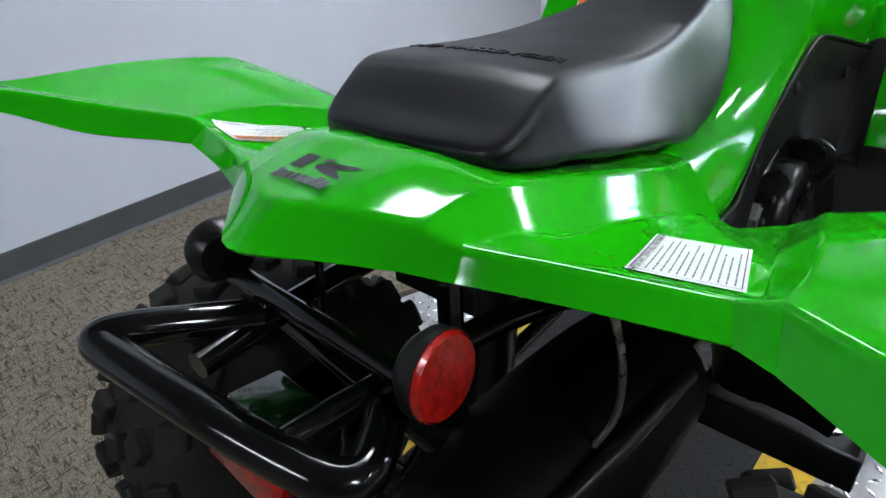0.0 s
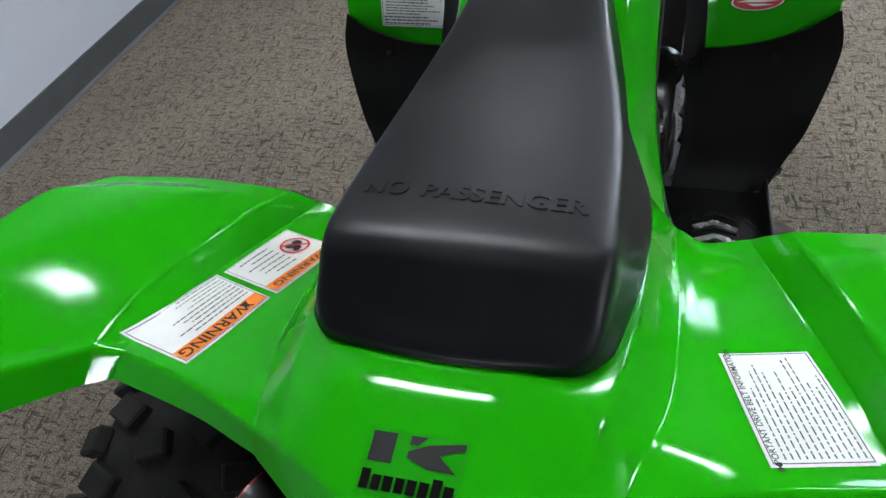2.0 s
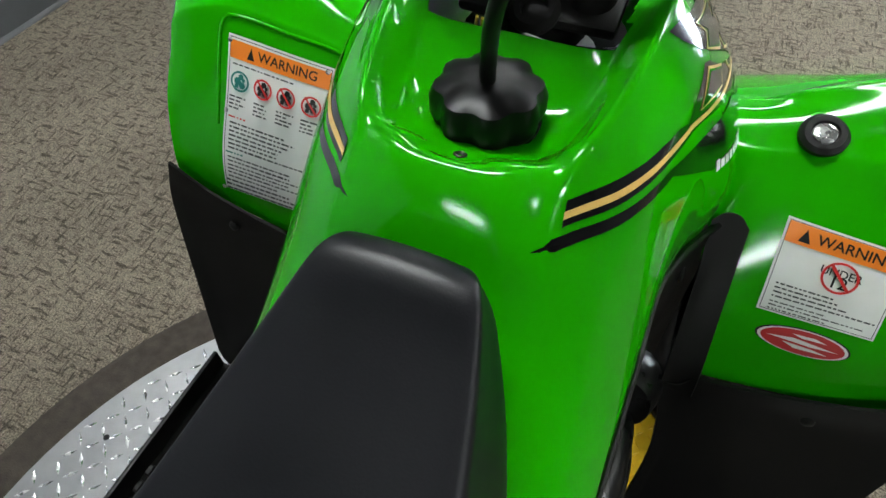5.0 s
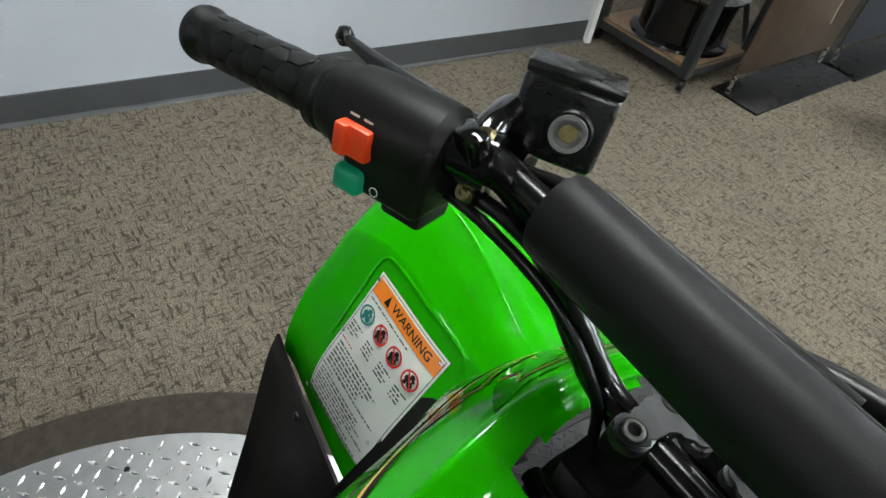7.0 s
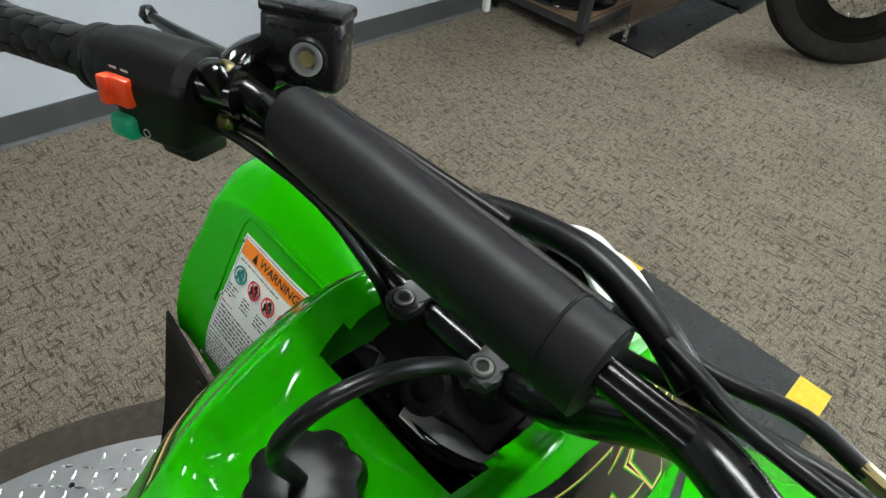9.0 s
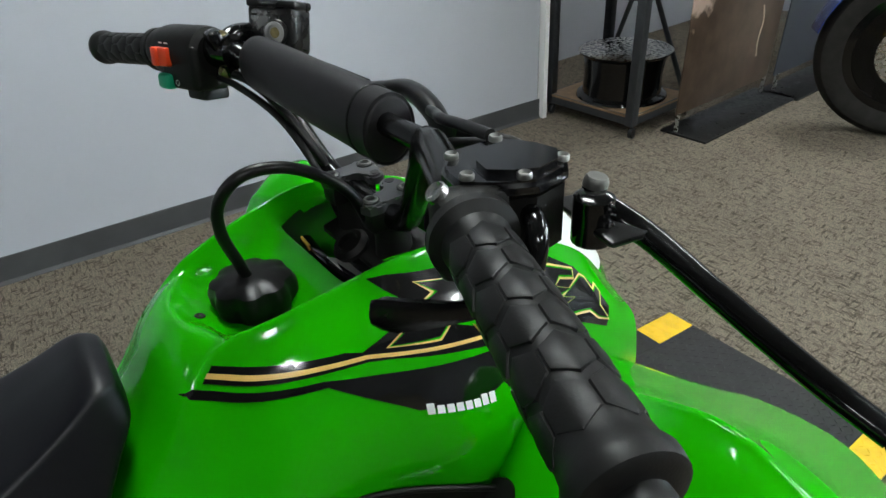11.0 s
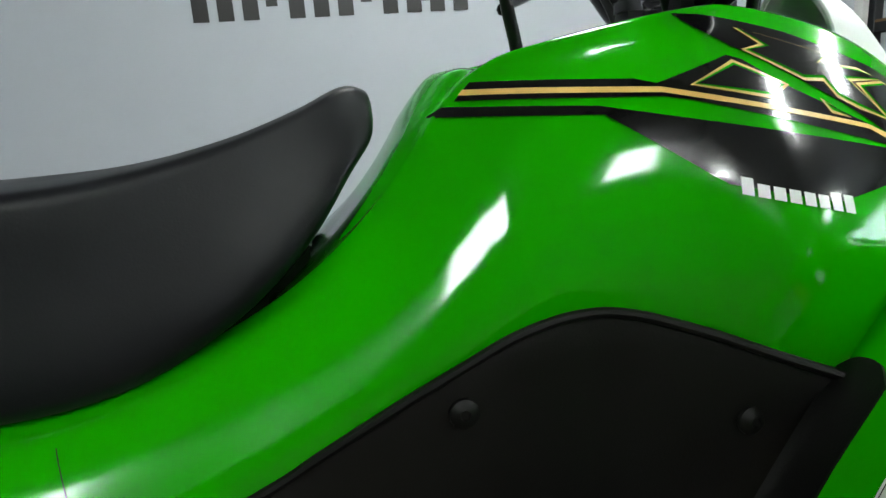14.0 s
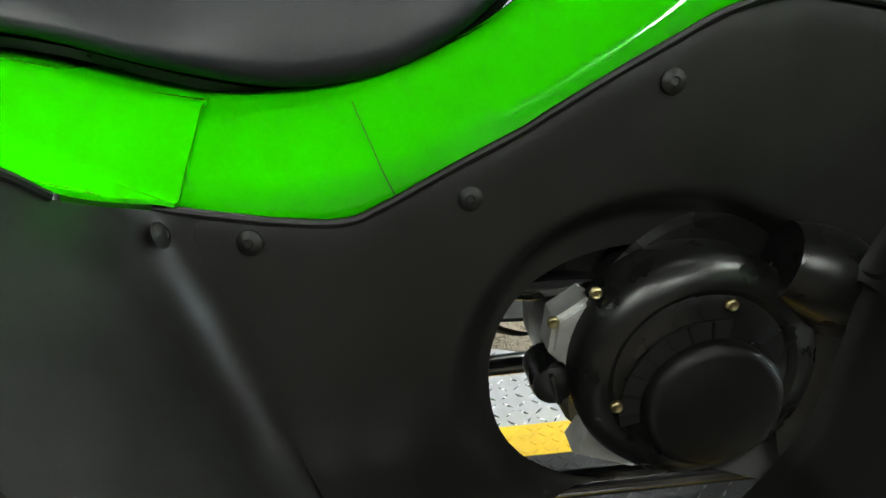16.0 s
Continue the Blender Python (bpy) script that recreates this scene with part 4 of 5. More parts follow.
    def in_hole(v):
        return abs((v.y + .053) / .122) ** 2.3 + abs((v.z - .578) / .104) ** 2.3
    bmesh.ops.delete(bm, geom=[f for f in bm.faces if in_hole(f.calc_center_median()) < 1], context="FACES")
    for v in bm.verts:
        if v.is_boundary and -.30 < v.co.y < .09 and v.co.z > .4752:
            for _ in range(3):
                e = in_hole(v.co) ** (1 / 2.3)
                v.co.y, v.co.z = -.053 + (v.co.y + .053) / e, .578 + (v.co.z - .578) / e
    sp = part("side_panel", bm, BLACKP, quad, "matt black plastic side panel with a cut-out over the engine")
    for y, z in ((-.043, .796), (-.179, .735), (-.321, .727), (.115, .775)):
        part("rivet", lathe([(.0085, 0), (.0082, .002), (.0055, .004), (.003, .0046), (.0025, .0035), (0, .0035)], aim((s * (panel_x(y) + .0010), y, z), (s, 0, .1)), 18), BLACKP, sp)
    part("rim", tube([Vector((s * (panel_x(y) - .0005), y, z)) for y, z in PTOP], .003, 8), BLACKP, sp)
    # foot tray
    TR = pose(s * .250, -.205, .490, -4.5, 0, 0)
    tray = part("foot_tray", box((.180, .352, .006), TR, .002), BLACKP, quad, "black moulded foot tray with slots")
    part("wall", box((.006, .350, .036), TR @ Matrix.Translation((s * .0875, 0, .017)), .002), BLACKP, tray)
    part("wall", box((.180, .006, .045), TR @ Matrix.Translation((0, -.176, .02)), .002), BLACKP, tray)
    for j in range(2):
        part("foot_peg", box((.125, .014, .016), TR @ Matrix.Translation((s * .015, .018 - .019 * j, .010)), .003), BLACKP, tray)
        for k in range(14):
            part("peg_tooth", box((.005, .009, .004), TR @ Matrix.Translation((s * (-.041 + .0086 * k), .018 - .019 * j, .0195))), BLACKP, tray)
    for yy in (.118, .088, .058, -.040, -.083):
        for e in (-1, 1):
            # solid inlays: bright ones stand for the plate below, dark ones for shade
            part("slot_inlay", box((.036, .010, .0016), TR @ Matrix.Translation((s * .013 + e * .016, yy, .0032)) @ pose(0, 0, 0, 0, 0, -e * 24)), TREAD if yy < .1 else DARK, tray, smooth=False)
            part("tread_rib", box((.036, .004, .006), TR @ Matrix.Translation((s * .013 + e * .016, yy - .011, .004)) @ pose(0, 0, 0, 0, 0, -e * 24), .0015), BLACKP, tray)
    for e in (-1, 1):
        for yy in (.10, .05, -.065):
            # dark inlays stand for the shade in the side slots
            part("slot_inlay", box((.006, .022, .0016), TR @ Matrix.Translation((s * .013 + e * .055, yy, .0032)) @ pose(0, 0, 0, 0, 0, e * 35)), DARK, tray, smooth=False)
        part("bolt", lathe([(.010, 0), (.010, .004), (.006, .005), (.006, .003), (0, .003)], TR @ Matrix.Translation((s * .013 + e * .042, -.10, .003)), 16), STEEL if e * s > 0 else DARK, tray)
    sides[s] = (ob, g, sp)

# ---- handlebar ----
C0 = Vector((0, .166, 1.026))
bar = part("handlebar", tube([(-.353, .054, 1.1145), (-.262, .085, 1.1205), (-.185, .119, 1.125), (-.155, .135, 1.122), (-.128, .146, 1.100), (-.085, .160, 1.041), (-.055, .166, 1.017), (0, .167, 1.0135), (.055, .166, 1.017), (.085, .160, 1.041), (.124, .148, 1.095), (.146, .137, 1.119), (.19, .116, 1.122), (.24, .092, 1.118), (.358, .0395, 1.1170)], .0108, 14, 6), BARP, quad, "black painted tubular handlebar")
part("crossbar", tube([(-.150, .138, 1.121), (.146, .137, 1.119)], .008, 12), BARP, bar)
PA, PB = Vector((-.118, .1405, 1.1195)), Vector((.100, .1395, 1.114))
bm = tube([PA, PA.lerp(PB, .008), PA.lerp(PB, .05), PA.lerp(PB, .5), PA.lerp(PB, .95), PA.lerp(PB, .985), PB], [.018, .023, .0252, .0256, .0252, .025, .021], 32, 5)
for v in bm.verts:
    v.co.y = .140 + (v.co.y - .140) * .82
pad = part("bar_pad", bm, FOAM, bar, "black padded crossbar cover")
part("seam", tube([PA.lerp(PB, .04 + .9 * i / 8) + Vector((0, .0185, .0145)) for i in range(9)], .0022, 8, 2), GRIP, pad)
part("seam", tube([PA.lerp(PB, .90) + Vector((0, .0209 * math.cos(i * math.pi / 8), .0254 * math.sin(i * math.pi / 8))) for i in range(17)], .0009, 6, 2), GRIP, pad)
for s in (-1, 1):
    cl = part("clamp", box((.023, .046, .020), Matrix.Translation((s * .034, .168, 1.0135)), .004), BLACKP, bar, "black cast lower bar clamp")
    cap_line = [(.044, .145), (.0455, .156), (.0405, .166), (.0455, .178), (.046, .190), (.039, .197), (.031, .197), (.025, .190), (.013, .193), (.006, .189), (.0045, .181), (.010, .1755), (.020, .1765), (.026, .168), (.0235, .158), (.0245, .147), (.034, .1415)]
    cap_line = [(p.x, p.y) for p in spline([(x, y, 0) for x, y in cap_line + cap_line[:1]], 3)[:-1]]
    top = part("clamp_cap", slab([(s * x, y) for x, y in cap_line][::s], .0085, Matrix.Translation((0, 0, 1.0225)), .0022), CLAMPM, cl, "satin grey cast clamp cap")
    part("riser", lathe([(.018, 0), (.0165, .012), (.015, .034)], Matrix.Translation((s * .034, .169, .970)), 24), BLACKP, bar)
    part("socket", lathe([(.0042, 0), (.0042, .0006), (0, .0006)], Matrix.Translation((s * .0125, .1845, 1.0309)), 16), INK, cl)
    for y in (.152, .187):
        m = Matrix.Translation((s * .034, y, 1.0315))
        part("bolt", lathe([(.0064, -.004), (.0064, .0010), (.0056, .0020), (.0040, .0020), (.0036, -.0006), (0, -.0006)], m, 20), DULL, cl)
        part("bolt_ring", lathe([(.0078, -.002), (.0078, .0004), (.0066, .0004)], m, 20), INK, cl)
for s, a, b in ((-1, Vector((-.360, .0515, 1.1145)), Vector((-.247, .0905, 1.1215))), (1, Vector((.3705, .0372, 1.1168)), Vector((.240, .091, 1.1175)))):
    d = (b - a).normalized()
    ln = (b - a).length
    m = aim(a, d)
    fl = .0182 if s < 0 else .0178
    g = part("grip", lathe([(.010, -.001), (fl * .88, 0), (fl * .97, .0012), (fl, .004), (fl, .007), (fl * .9, .011), (.0155, .016), (.0150, .03), (.0150, ln - .018), (.0165, ln - .012), (.0215, ln - .009), (.0215, ln - .003), (.018, ln), (.012, ln)], m, 32), GRIP, bar, "black rubber grip with hexagon pattern")
    for row in range(6):
        for k in range(6):
            bm = bmesh.new()
            ang = 2 * math.pi * (k + 0.5 * (row % 2)) / 6
            h = .024 + row * (ln - .050) / 5.1
            hexa = []
            for q in range(6):
                t = math.pi / 3 * q + math.pi / 6
                aa, hh = ang + .0082 / .0145 * math.cos(t) * 1.04, h + .0098 * math.sin(t)
                hexa.append((aa, hh))
            lo = [bm.verts.new(m @ Vector((.0147 * math.cos(u), .0147 * math.sin(u), w))) for u, w in hexa]
            c = [sum(v) / 6 for v in zip(*hexa)]

            def ring(f, r):
                return [bm.verts.new(m @ Vector((r * math.cos(c[0] + (u - c[0]) * f), r * math.sin(c[0] + (u - c[0]) * f), c[1] + (w - c[1]) * f))) for u, w in hexa]
            hi, inn = ring(.94, .0161), ring(.80, .0163)
            mid = [bm.verts.new((a.co + b.co) / 2) for a, b in zip(inn, inn[1:] + inn[:1])]
            top = bm.verts.new(m @ Vector((.0167 * math.cos(c[0]), .0167 * math.sin(c[0]), c[1])))
            for q in range(6):
                k1 = (q + 1) % 6
                bm.faces.new((lo[q], lo[k1], hi[k1], hi[q]))
                bm.faces.new((hi[q], hi[k1], inn[k1], mid[q], inn[q]))
                bm.faces.new((inn[q], mid[q], top))
                bm.faces.new((mid[q], inn[k1], top))
            part("hexagon", bm, GRIP, g)
    part("bar_end", lathe([(0, -.006), (.0032, -.006), (.0035, -.0108), (.0052, -.0114), (.0076, -.0106), (.0095, -.0086), (.0102, -.0060), (.0101, -.004), (.0098, 0), (.0110, .002)], m, 30), GRIP, g, "black bar end plug with hexagon socket")
# left controls
sb = part("switch_housing", lathe([(.020, 0), (.0255, .003), (.0265, .010), (.0265, .054), (.0255, .063), (.020, .068)], aim((-.236, .0945, 1.1210), (.112, .041, .004)), 36), BLACKP, bar, "black plastic handlebar switch housing")
SB = pose(-.1965, .1005, 1.1070, -10, 0, 19)
part("switch_box", box((.054, .040, .043), SB @ Matrix.Translation((.002, 0, .0055)), .006, 3), BLACKP, sb)
part("lower_box", box((.027, .030, .012), SB @ Matrix.Translation((.013, .004, -.019)), .003), BLACKP, sb)
SW = SB @ Matrix.Translation((-.0145, -.0205, .0140))
red = part("rocker_switch", box((.0195, .010, .0175), SW, .002), SWRED, sb, "red engine stop switch")
part("rocker_step", box((.008, .014, .0175), SW @ Matrix.Translation((-.0065, -.001, 0)), .0015), SWRED, red)
SG = SB @ Matrix.Translation((-.0155, -.020, -.0090))
part("start_button", box((.0185, .012, .015), SG, .004, 3), SWGREEN, sb, "green start button")
part("start_mark", tess(ring_polys(0, 0, .0028, .0006), .01), WHITE, sb, smooth=False).matrix_basis = SG @ Matrix.Translation((.0165, -.0006, .0)) @ pose(0, 0, 0, 90, 0, 0)
for dx in (-.004, .005):
    part("print_mark", tess([rect(-.003, -.0007, .003, .0007)], .01), WHITE, sb, smooth=False).matrix_basis = SW @ Matrix.Translation((dx, .0000, .0125)) @ pose(0, 0, 0, 90, 0, 0)
part("collar", lathe([(.0215, 0), (.0225, .003), (.0225, .012), (.019, .015)], aim((-.246, .091, 1.1215), (.113, .039, .006)), 28), BLACKP, sb)
mc = part("brake_clamp", tube([(-.176, .120, 1.127), (-.156, .131, 1.126)], .0165, 20, 2), GLOSS, bar, "gloss black brake lever clamp")
for at in ((-.162, .1255, 1.1405), (-.160, .118, 1.110)):
    part("bolt", lathe([(.0052, -.006), (.0052, .002), (.0045, .003), (.0028, .003), (.0024, .0005), (0, .0005)], aim(at, (.1, -.75, .6)), 18), BRASS, mc)
part("clamp_cap", box((.017, .013, .046), aim((-.161, .1205, 1.1255), (.02, -.25, 1)), .004, 2), GLOSS, mc)
part("clamp_neck", tube([(-.166, .124, 1.134), (-.172, .140, 1.138), (-.181, .158, 1.136), (-.184, .174, 1.130)], [.008, .009, .009, .010], 14), GLOSS, mc)
part("lever_arm", tube([(-.165, .150, 1.125), (-.172, .166, 1.120), (-.185, .176, 1.115)], [.009, .008, .006], 12), GLOSS, mc)
lever = part("brake_lever", tube([(-.172, .170, 1.106), (-.21, .174, 1.098), (-.27, .171, 1.090), (-.33, .166, 1.087), (-.372, .163, 1.0865)], [.0095, .0090, .0082, .0062, .0045], 12), GLOSS, bar, "gloss black brake lever with ball end")
part("ball_end", lathe([(0, -.008), (.005, -.0065), (.008, 0), (.005, .0065), (0, .008)], Matrix.Translation((-.379, .163, 1.0865)), 18), GLOSS, lever)
M = pose(-.168, .185, 1.134, -14, 4, 37)
RESM = mat("reservoir_plastic", (0.007, 0.007, 0.0075), 0.28, spec=0.5, vary=0.2, vscale=60, rvary=0.06)
res = part("brake_reservoir", box((.052, .034, .046), M, .005, 3), RESM, bar, "black brake fluid reservoir with sight glass")
part("reservoir_lid", box((.0535, .0355, .008), M @ Matrix.Translation((0, 0, .024)), .003, 2), RESM, res)
part("sight_bezel", lathe([(.0128, -.002), (.0128, .002), (.0115, .0034), (.0098, .0034), (.0098, .001), (0, .001)], M @ aim((.006, -.017, -.002), (0, -1, 0)), 28), DARK, res)
part("sight_ring", lathe([(.0102, 0), (.0102, .0014), (.0080, .0014), (.0080, 0)], M @ aim((.006, -.0204, -.002), (0, -1, 0)), 28), ALLOY, res)
part("sight_glass", lathe([(.0078, 0), (.005, .0012), (0, .0016)], M @ aim((.006, -.0192, -.002), (0, -1, 0)), 24), mat("amber_glass", (.22, .18, .08), 0.08, coat=0.8, vary=0.4, vscale=200), res, "amber fluid behind glass")
for i, w in enumerate((.007, .005, .006)):
    part("raised_mark", box((w, .0006, .0022), M @ Matrix.Translation((-.016 + .0125 * i, -.0172, -.0175))), BLACKP, res, smooth=False)
for i in range(4):
    part("raised_mark", box((.005, .0006, .0018), M @ Matrix.Translation((-.017 + .0075 * i, -.0172, .0135))), BLACKP, res, smooth=False)
# right controls
def outline(pts, z, h, bev):
    return slab(pts, h, Matrix.Translation((0, 0, z)), bev)


COVER = mat("cover_plastic", (0.003, 0.003, 0.0035), 0.13, spec=0.6, vary=0.1, vscale=40, rvary=0.04)
TP = [(.199, .112), (.203, .142), (.222, .150), (.241, .153), (.254, .140), (.256, .119), (.246, .104), (.232, .091), (.214, .096)]
tc = (sum(a for a, _ in TP) / len(TP), sum(b for _, b in TP) / len(TP))
tb = part("throttle_housing", outline([(tc[0] + (a - tc[0]) * .95, tc[1] + (b - tc[1]) * .95) for a, b in TP], 1.098, .035, .003), BLACKP, bar, "black thumb throttle housing")
part("housing_cover", outline(TP, 1.1325, .006, .0025), COVER, tb, "gloss black housing cover")
part("cover_dome", outline([(tc[0] + (a - tc[0]) * .72 + .004, tc[1] + (b - tc[1]) * .72 + .004) for a, b in TP], 1.1385, .003, .0025), COVER, tb)
for x, y in ((.2085, .107), (.207, .137), (.247, .143), (.2485, .117), (.231, .098)):
    part("bolt", lathe([(.0036, 0), (.0036, .0022), (.003, .003), (.0018, .0015), (0, .0015)], pose(x, y, 1.1385), 14), DULL, tb)
part("perch", box((.020, .036, .044), pose(.236, .0945, 1.115, 0, 0, -16), .006, 2), BLACKP, tb)
part("bolt", lathe([(.0055, 0), (.0055, .003), (.0045, .004), (.0028, .002), (0, .002)], aim((.231, .082, 1.136), (-.2, -.6, .8)), 16), STEEL, tb)
part("lever_pivot", lathe([(.010, -.02), (.010, .004), (.007, .006), (0, .006)], pose(.262, .150, 1.118), 16), GLOSS, tb)
part("latch_plate", box((.050, .026, .004), pose(.262, .158, 1.108, 0, 0, -15), .002), DARK, tb)
part("latch_knob", lathe([(.0060, 0), (.0060, .020), (.0056, .021), (.0056, .024), (.005, .026), (0, .026)], aim((.255, .153, 1.103), (.12, .12, 1)), 20), GLOSS, tb, "black latch knob with bright cap")
part("knob_cap", lathe([(.0062, .0212), (.0062, .0245), (.005, .0268), (0, .0268)], aim((.255, .153, 1.103), (.12, .12, 1)), 20), DULL, tb)
pad_rows = []
for zo in (1, .5, 0, -.5, -1):
    h = (.0050, .0074, .0076, .0062, .0038, .0032, .0032)
    mid = ((.227, .046, 1.0895), (.230, .049, 1.0890), (.236, .054, 1.0890), (.244, .062, 1.0900), (.253, .073, 1.0910), (.261, .087, 1.0920), (.265, .101, 1.0930))
    pad_rows.append([Vector((x - .001 * (1 - zo * zo), y - .003 * (1 - zo * zo), z + zo * k)) for (x, y, z), k in zip(mid, h)])
part("thumb_lever", grid_bm(net(pad_rows, 4, 3), .005), BARP, tb, "black thumb throttle paddle")
part("lever_arm", tube([(.264, .098, 1.096), (.266, .106, 1.104), (.262, .112, 1.118), (.252, .118, 1.122)], .0055, 10, 4), GLOSS, tb)
lv = part("brake_lever", tube([(.255, .160, 1.112), (.285, .163, 1.105), (.33, .156, 1.095), (.372, .150, 1.086), (.40, .147, 1.081)], [.008, .0065, .0058, .0056, .0052], 12), GLOSS, bar, "gloss black brake lever with ball end")
part("ball_end", lathe([(0, -.008), (.005, -.0065), (.008, 0), (.005, .0065), (0, .008)], Matrix.Translation((.406, .146, 1.080)), 18), GLOSS, lv)
for pts, r in (([(.191, .182, 1.110), (.165, .186, 1.111), (.130, .180, 1.108), (.09, .186, 1.10), (.05, .205, 1.06), (.02, .22, .98)], .0042),
               ([(.206, .150, 1.128), (.185, .160, 1.122), (.150, .163, 1.112), (.11, .172, 1.095), (.06, .195, 1.05), (.03, .21, .98)], .0042),
               ([(.203, .137, 1.140), (.180, .140, 1.138), (.150, .146, 1.133), (.128, .158, 1.127), (.111, .165, 1.124)], .0036),
               ([(.128, .164, 1.112), (.10, .174, 1.120), (.06, .184, 1.122), (.017, .188, 1.112), (-.01, .184, 1.106)], .0078),
               ([(.02, .171, 1.122), (-.03, .167, 1.125), (-.08, .164, 1.126), (-.12, .161, 1.123), (-.155, .156, 1.114)], .0040),
               ([(.00, .176, 1.112), (-.04, .171, 1.115), (-.09, .169, 1.116), (-.13, .165, 1.113), (-.16, .160, 1.106)], .0040),
               ([(-.195, .108, 1.104), (-.15, .122, 1.098), (-.10, .140, 1.072), (-.06, .150, 1.030), (-.05, .160, .98)], .0035),
               ([(-.18, .118, 1.106), (-.14, .130, 1.104), (-.105, .142, 1.085), (-.07, .158, 1.04), (-.045, .175, .98)], .0045)):
    part("cable", tube(pts, r, 10, 5), CABLE, quad, "black control cable")
for at, d in (((.200, .180, 1.1105), (.95, -.2, .0)), ((.209, .1475, 1.129), (.75, -.5, .2))):
    part("cable_end", lathe([(.0040, -.012), (.0040, .003), (.0048, .003), (.0048, .010), (.0034, .012), (.0034, -.014)], aim(at, d), 8), BRASS, quad, "brass coloured cable end")
stem = part("steering_stem", lathe([(.028, -.16), (.028, -.03), (.034, -.026), (.034, -.004), (.024, 0), (.022, .004), (0, .004)], aim((0, .172, .972), (0, -.25, 1)), 28), BLACKP, quad)
part("top_plate", box((.115, .06, .010), pose(0, .172, .974, 12, 0, 0), .004), BLACKP, stem)
part("stem_nut", lathe([(.017, 0), (.018, .005), (.014, .010), (.010, .010), (.009, .004), (0, .004)], aim((0, .145, .972), (0, -.5, 1)), 24), BLACKP, stem)
bm = bmesh.new()
tube([(-.060, .125, .96), (-.02, .118, .965), (.03, .122, .962), (.062, .14, .955), (.07, .17, .95)], .007, 10, 5, bm)
part("hose", bm, GLOSS, quad)
for pts in ([(-.03, .110, .985), (-.034, .120, .965), (-.028, .135, .94)], [(-.026, .109, .985), (-.028, .118, .962), (-.018, .135, .93)]):
    part("wire", tube(pts, .0012, 6, 4), mat("yellow_wire", (.6, .42, .05), .4), quad)
part("paper_tag", grid_bm(net([[Vector((.002, .118, .975)), Vector((.03, .122, .968)), Vector((.06, .13, .962))], [Vector((-.012, .14, .955)), Vector((.02, .15, .945)), Vector((.06, .16, .95))]], 4, 4), .0008), LABEL, quad, "crumpled white paper tag")
# fuel cap with its breather hose
bm = bmesh.new()
prof = [(.031, 0), (.034, .003), (.036, .010), (.036, .020), (.033, .027), (.024, .031), (.012, .032), (0, .032)]
nn = 64
rings = []
for r, h in prof:
    ring = []
    for j in range(nn):
        a = 2 * math.pi * j / nn
        lob = 1 - (0.115 * (0.5 + 0.5 * math.cos(8 * a)) ** 1.6 * min(1.0, r / .030) if .002 < h < .0315 else 0)
        ring.append(bm.verts.new((max(r, 1e-5) * lob * math.cos(a), .049 + max(r, 1e-5) * lob * math.sin(a), .957 + h - .05 * (max(r, 1e-5) * math.sin(a)))))
    rings.append(ring)
for a, b in zip(rings, rings[1:]):
    for j in range(nn):
        bm.faces.new((a[j], a[(j + 1) % nn], b[(j + 1) % nn], b[j]))
cap = part("fuel_cap", bm, mat("cap_plastic", (0.003, 0.003, 0.003), 0.34, spec=0.2, vary=0.2, vscale=40, rvary=0.06), quad, "black lobed fuel cap with a breather hose")
part("skirt", lathe([(.030, -.012), (.033, -.004), (.034, .002)], pose(0, .049, .957), 40), GLOSS, cap)
part("breather_hose", tube([(0, .047, .985), (.001, .043, 1.003), (.005, .036, 1.036), (.012, .040, 1.064), (.019, .060, 1.081), (.025, .090, 1.079), (.029, .118, 1.062), (.030, .138, 1.040), (.028, .150, 1.010)], .0048, 12, 6), CABLE, cap, "black rubber hose")
# second dark disc for the shade in the hole
part("drain_hole_disc", lathe([(.0028, 0), (.0028, .0006), (0, .0006)], aim((0, .001, .9665), (0, .55, 1)), 14), INK, quad)

# number plate cowl over the front
LEVELS = [((0, .271, 1.041), (.006, .270, 1.039), (.012, .268, 1.034)),
          ((0, .320, 1.010), (.024, .306, 1.010), (.036, .272, 1.006)),
          ((0, .362, .966), (.037, .338, .964), (.050, .278, .962)),
          ((0, .412, .918), (.048, .380, .914), (.062, .298, .914)),
          ((0, .458, .862), (.056, .424, .860), (.072, .335, .864)),
          ((0, .470, .845), (.058, .436, .842), (.074, .345, .848))]
shell = both([[Vector(p) for p in r] for r in LEVELS])
plate = part("number_plate", grid_bm(net(shell, 6, 6), .003), WHITE, quad, "white plastic front number plate")
part("plate_rim", tube([shell[k][0] for k in range(5, -1, -1)] + [shell[0][2]] + [shell[k][-1] for k in range(6)], .0022, 8, 4), WHITE, plate)
low = both([[Vector(p) + Vector((0, -.001, 0)) for p in LEVELS[-1]], [Vector(p) for p in ((0, .485, .80), (.062, .452, .80), (.078, .36, .81))], [Vector(p) for p in ((0, .487, .74), (.062, .455, .74), (.078, .365, .75))]])
part("nose_cowl", grid_bm(net(low, 6, 4), .003), GREEN, quad, "glossy green nose panel")
part("lamp_back", tube([(0, .258, .925), (0, .285, .935), (0, .330, .930), (0, .360, .915)], [.034, .046, .046, .036], 24), DARK, quad)
part("wire", tube([(.034, .262, .93), (.036, .256, .955), (.025, .252, .975), (.008, .252, .97)], .0009, 6, 5), WHITE, quad)
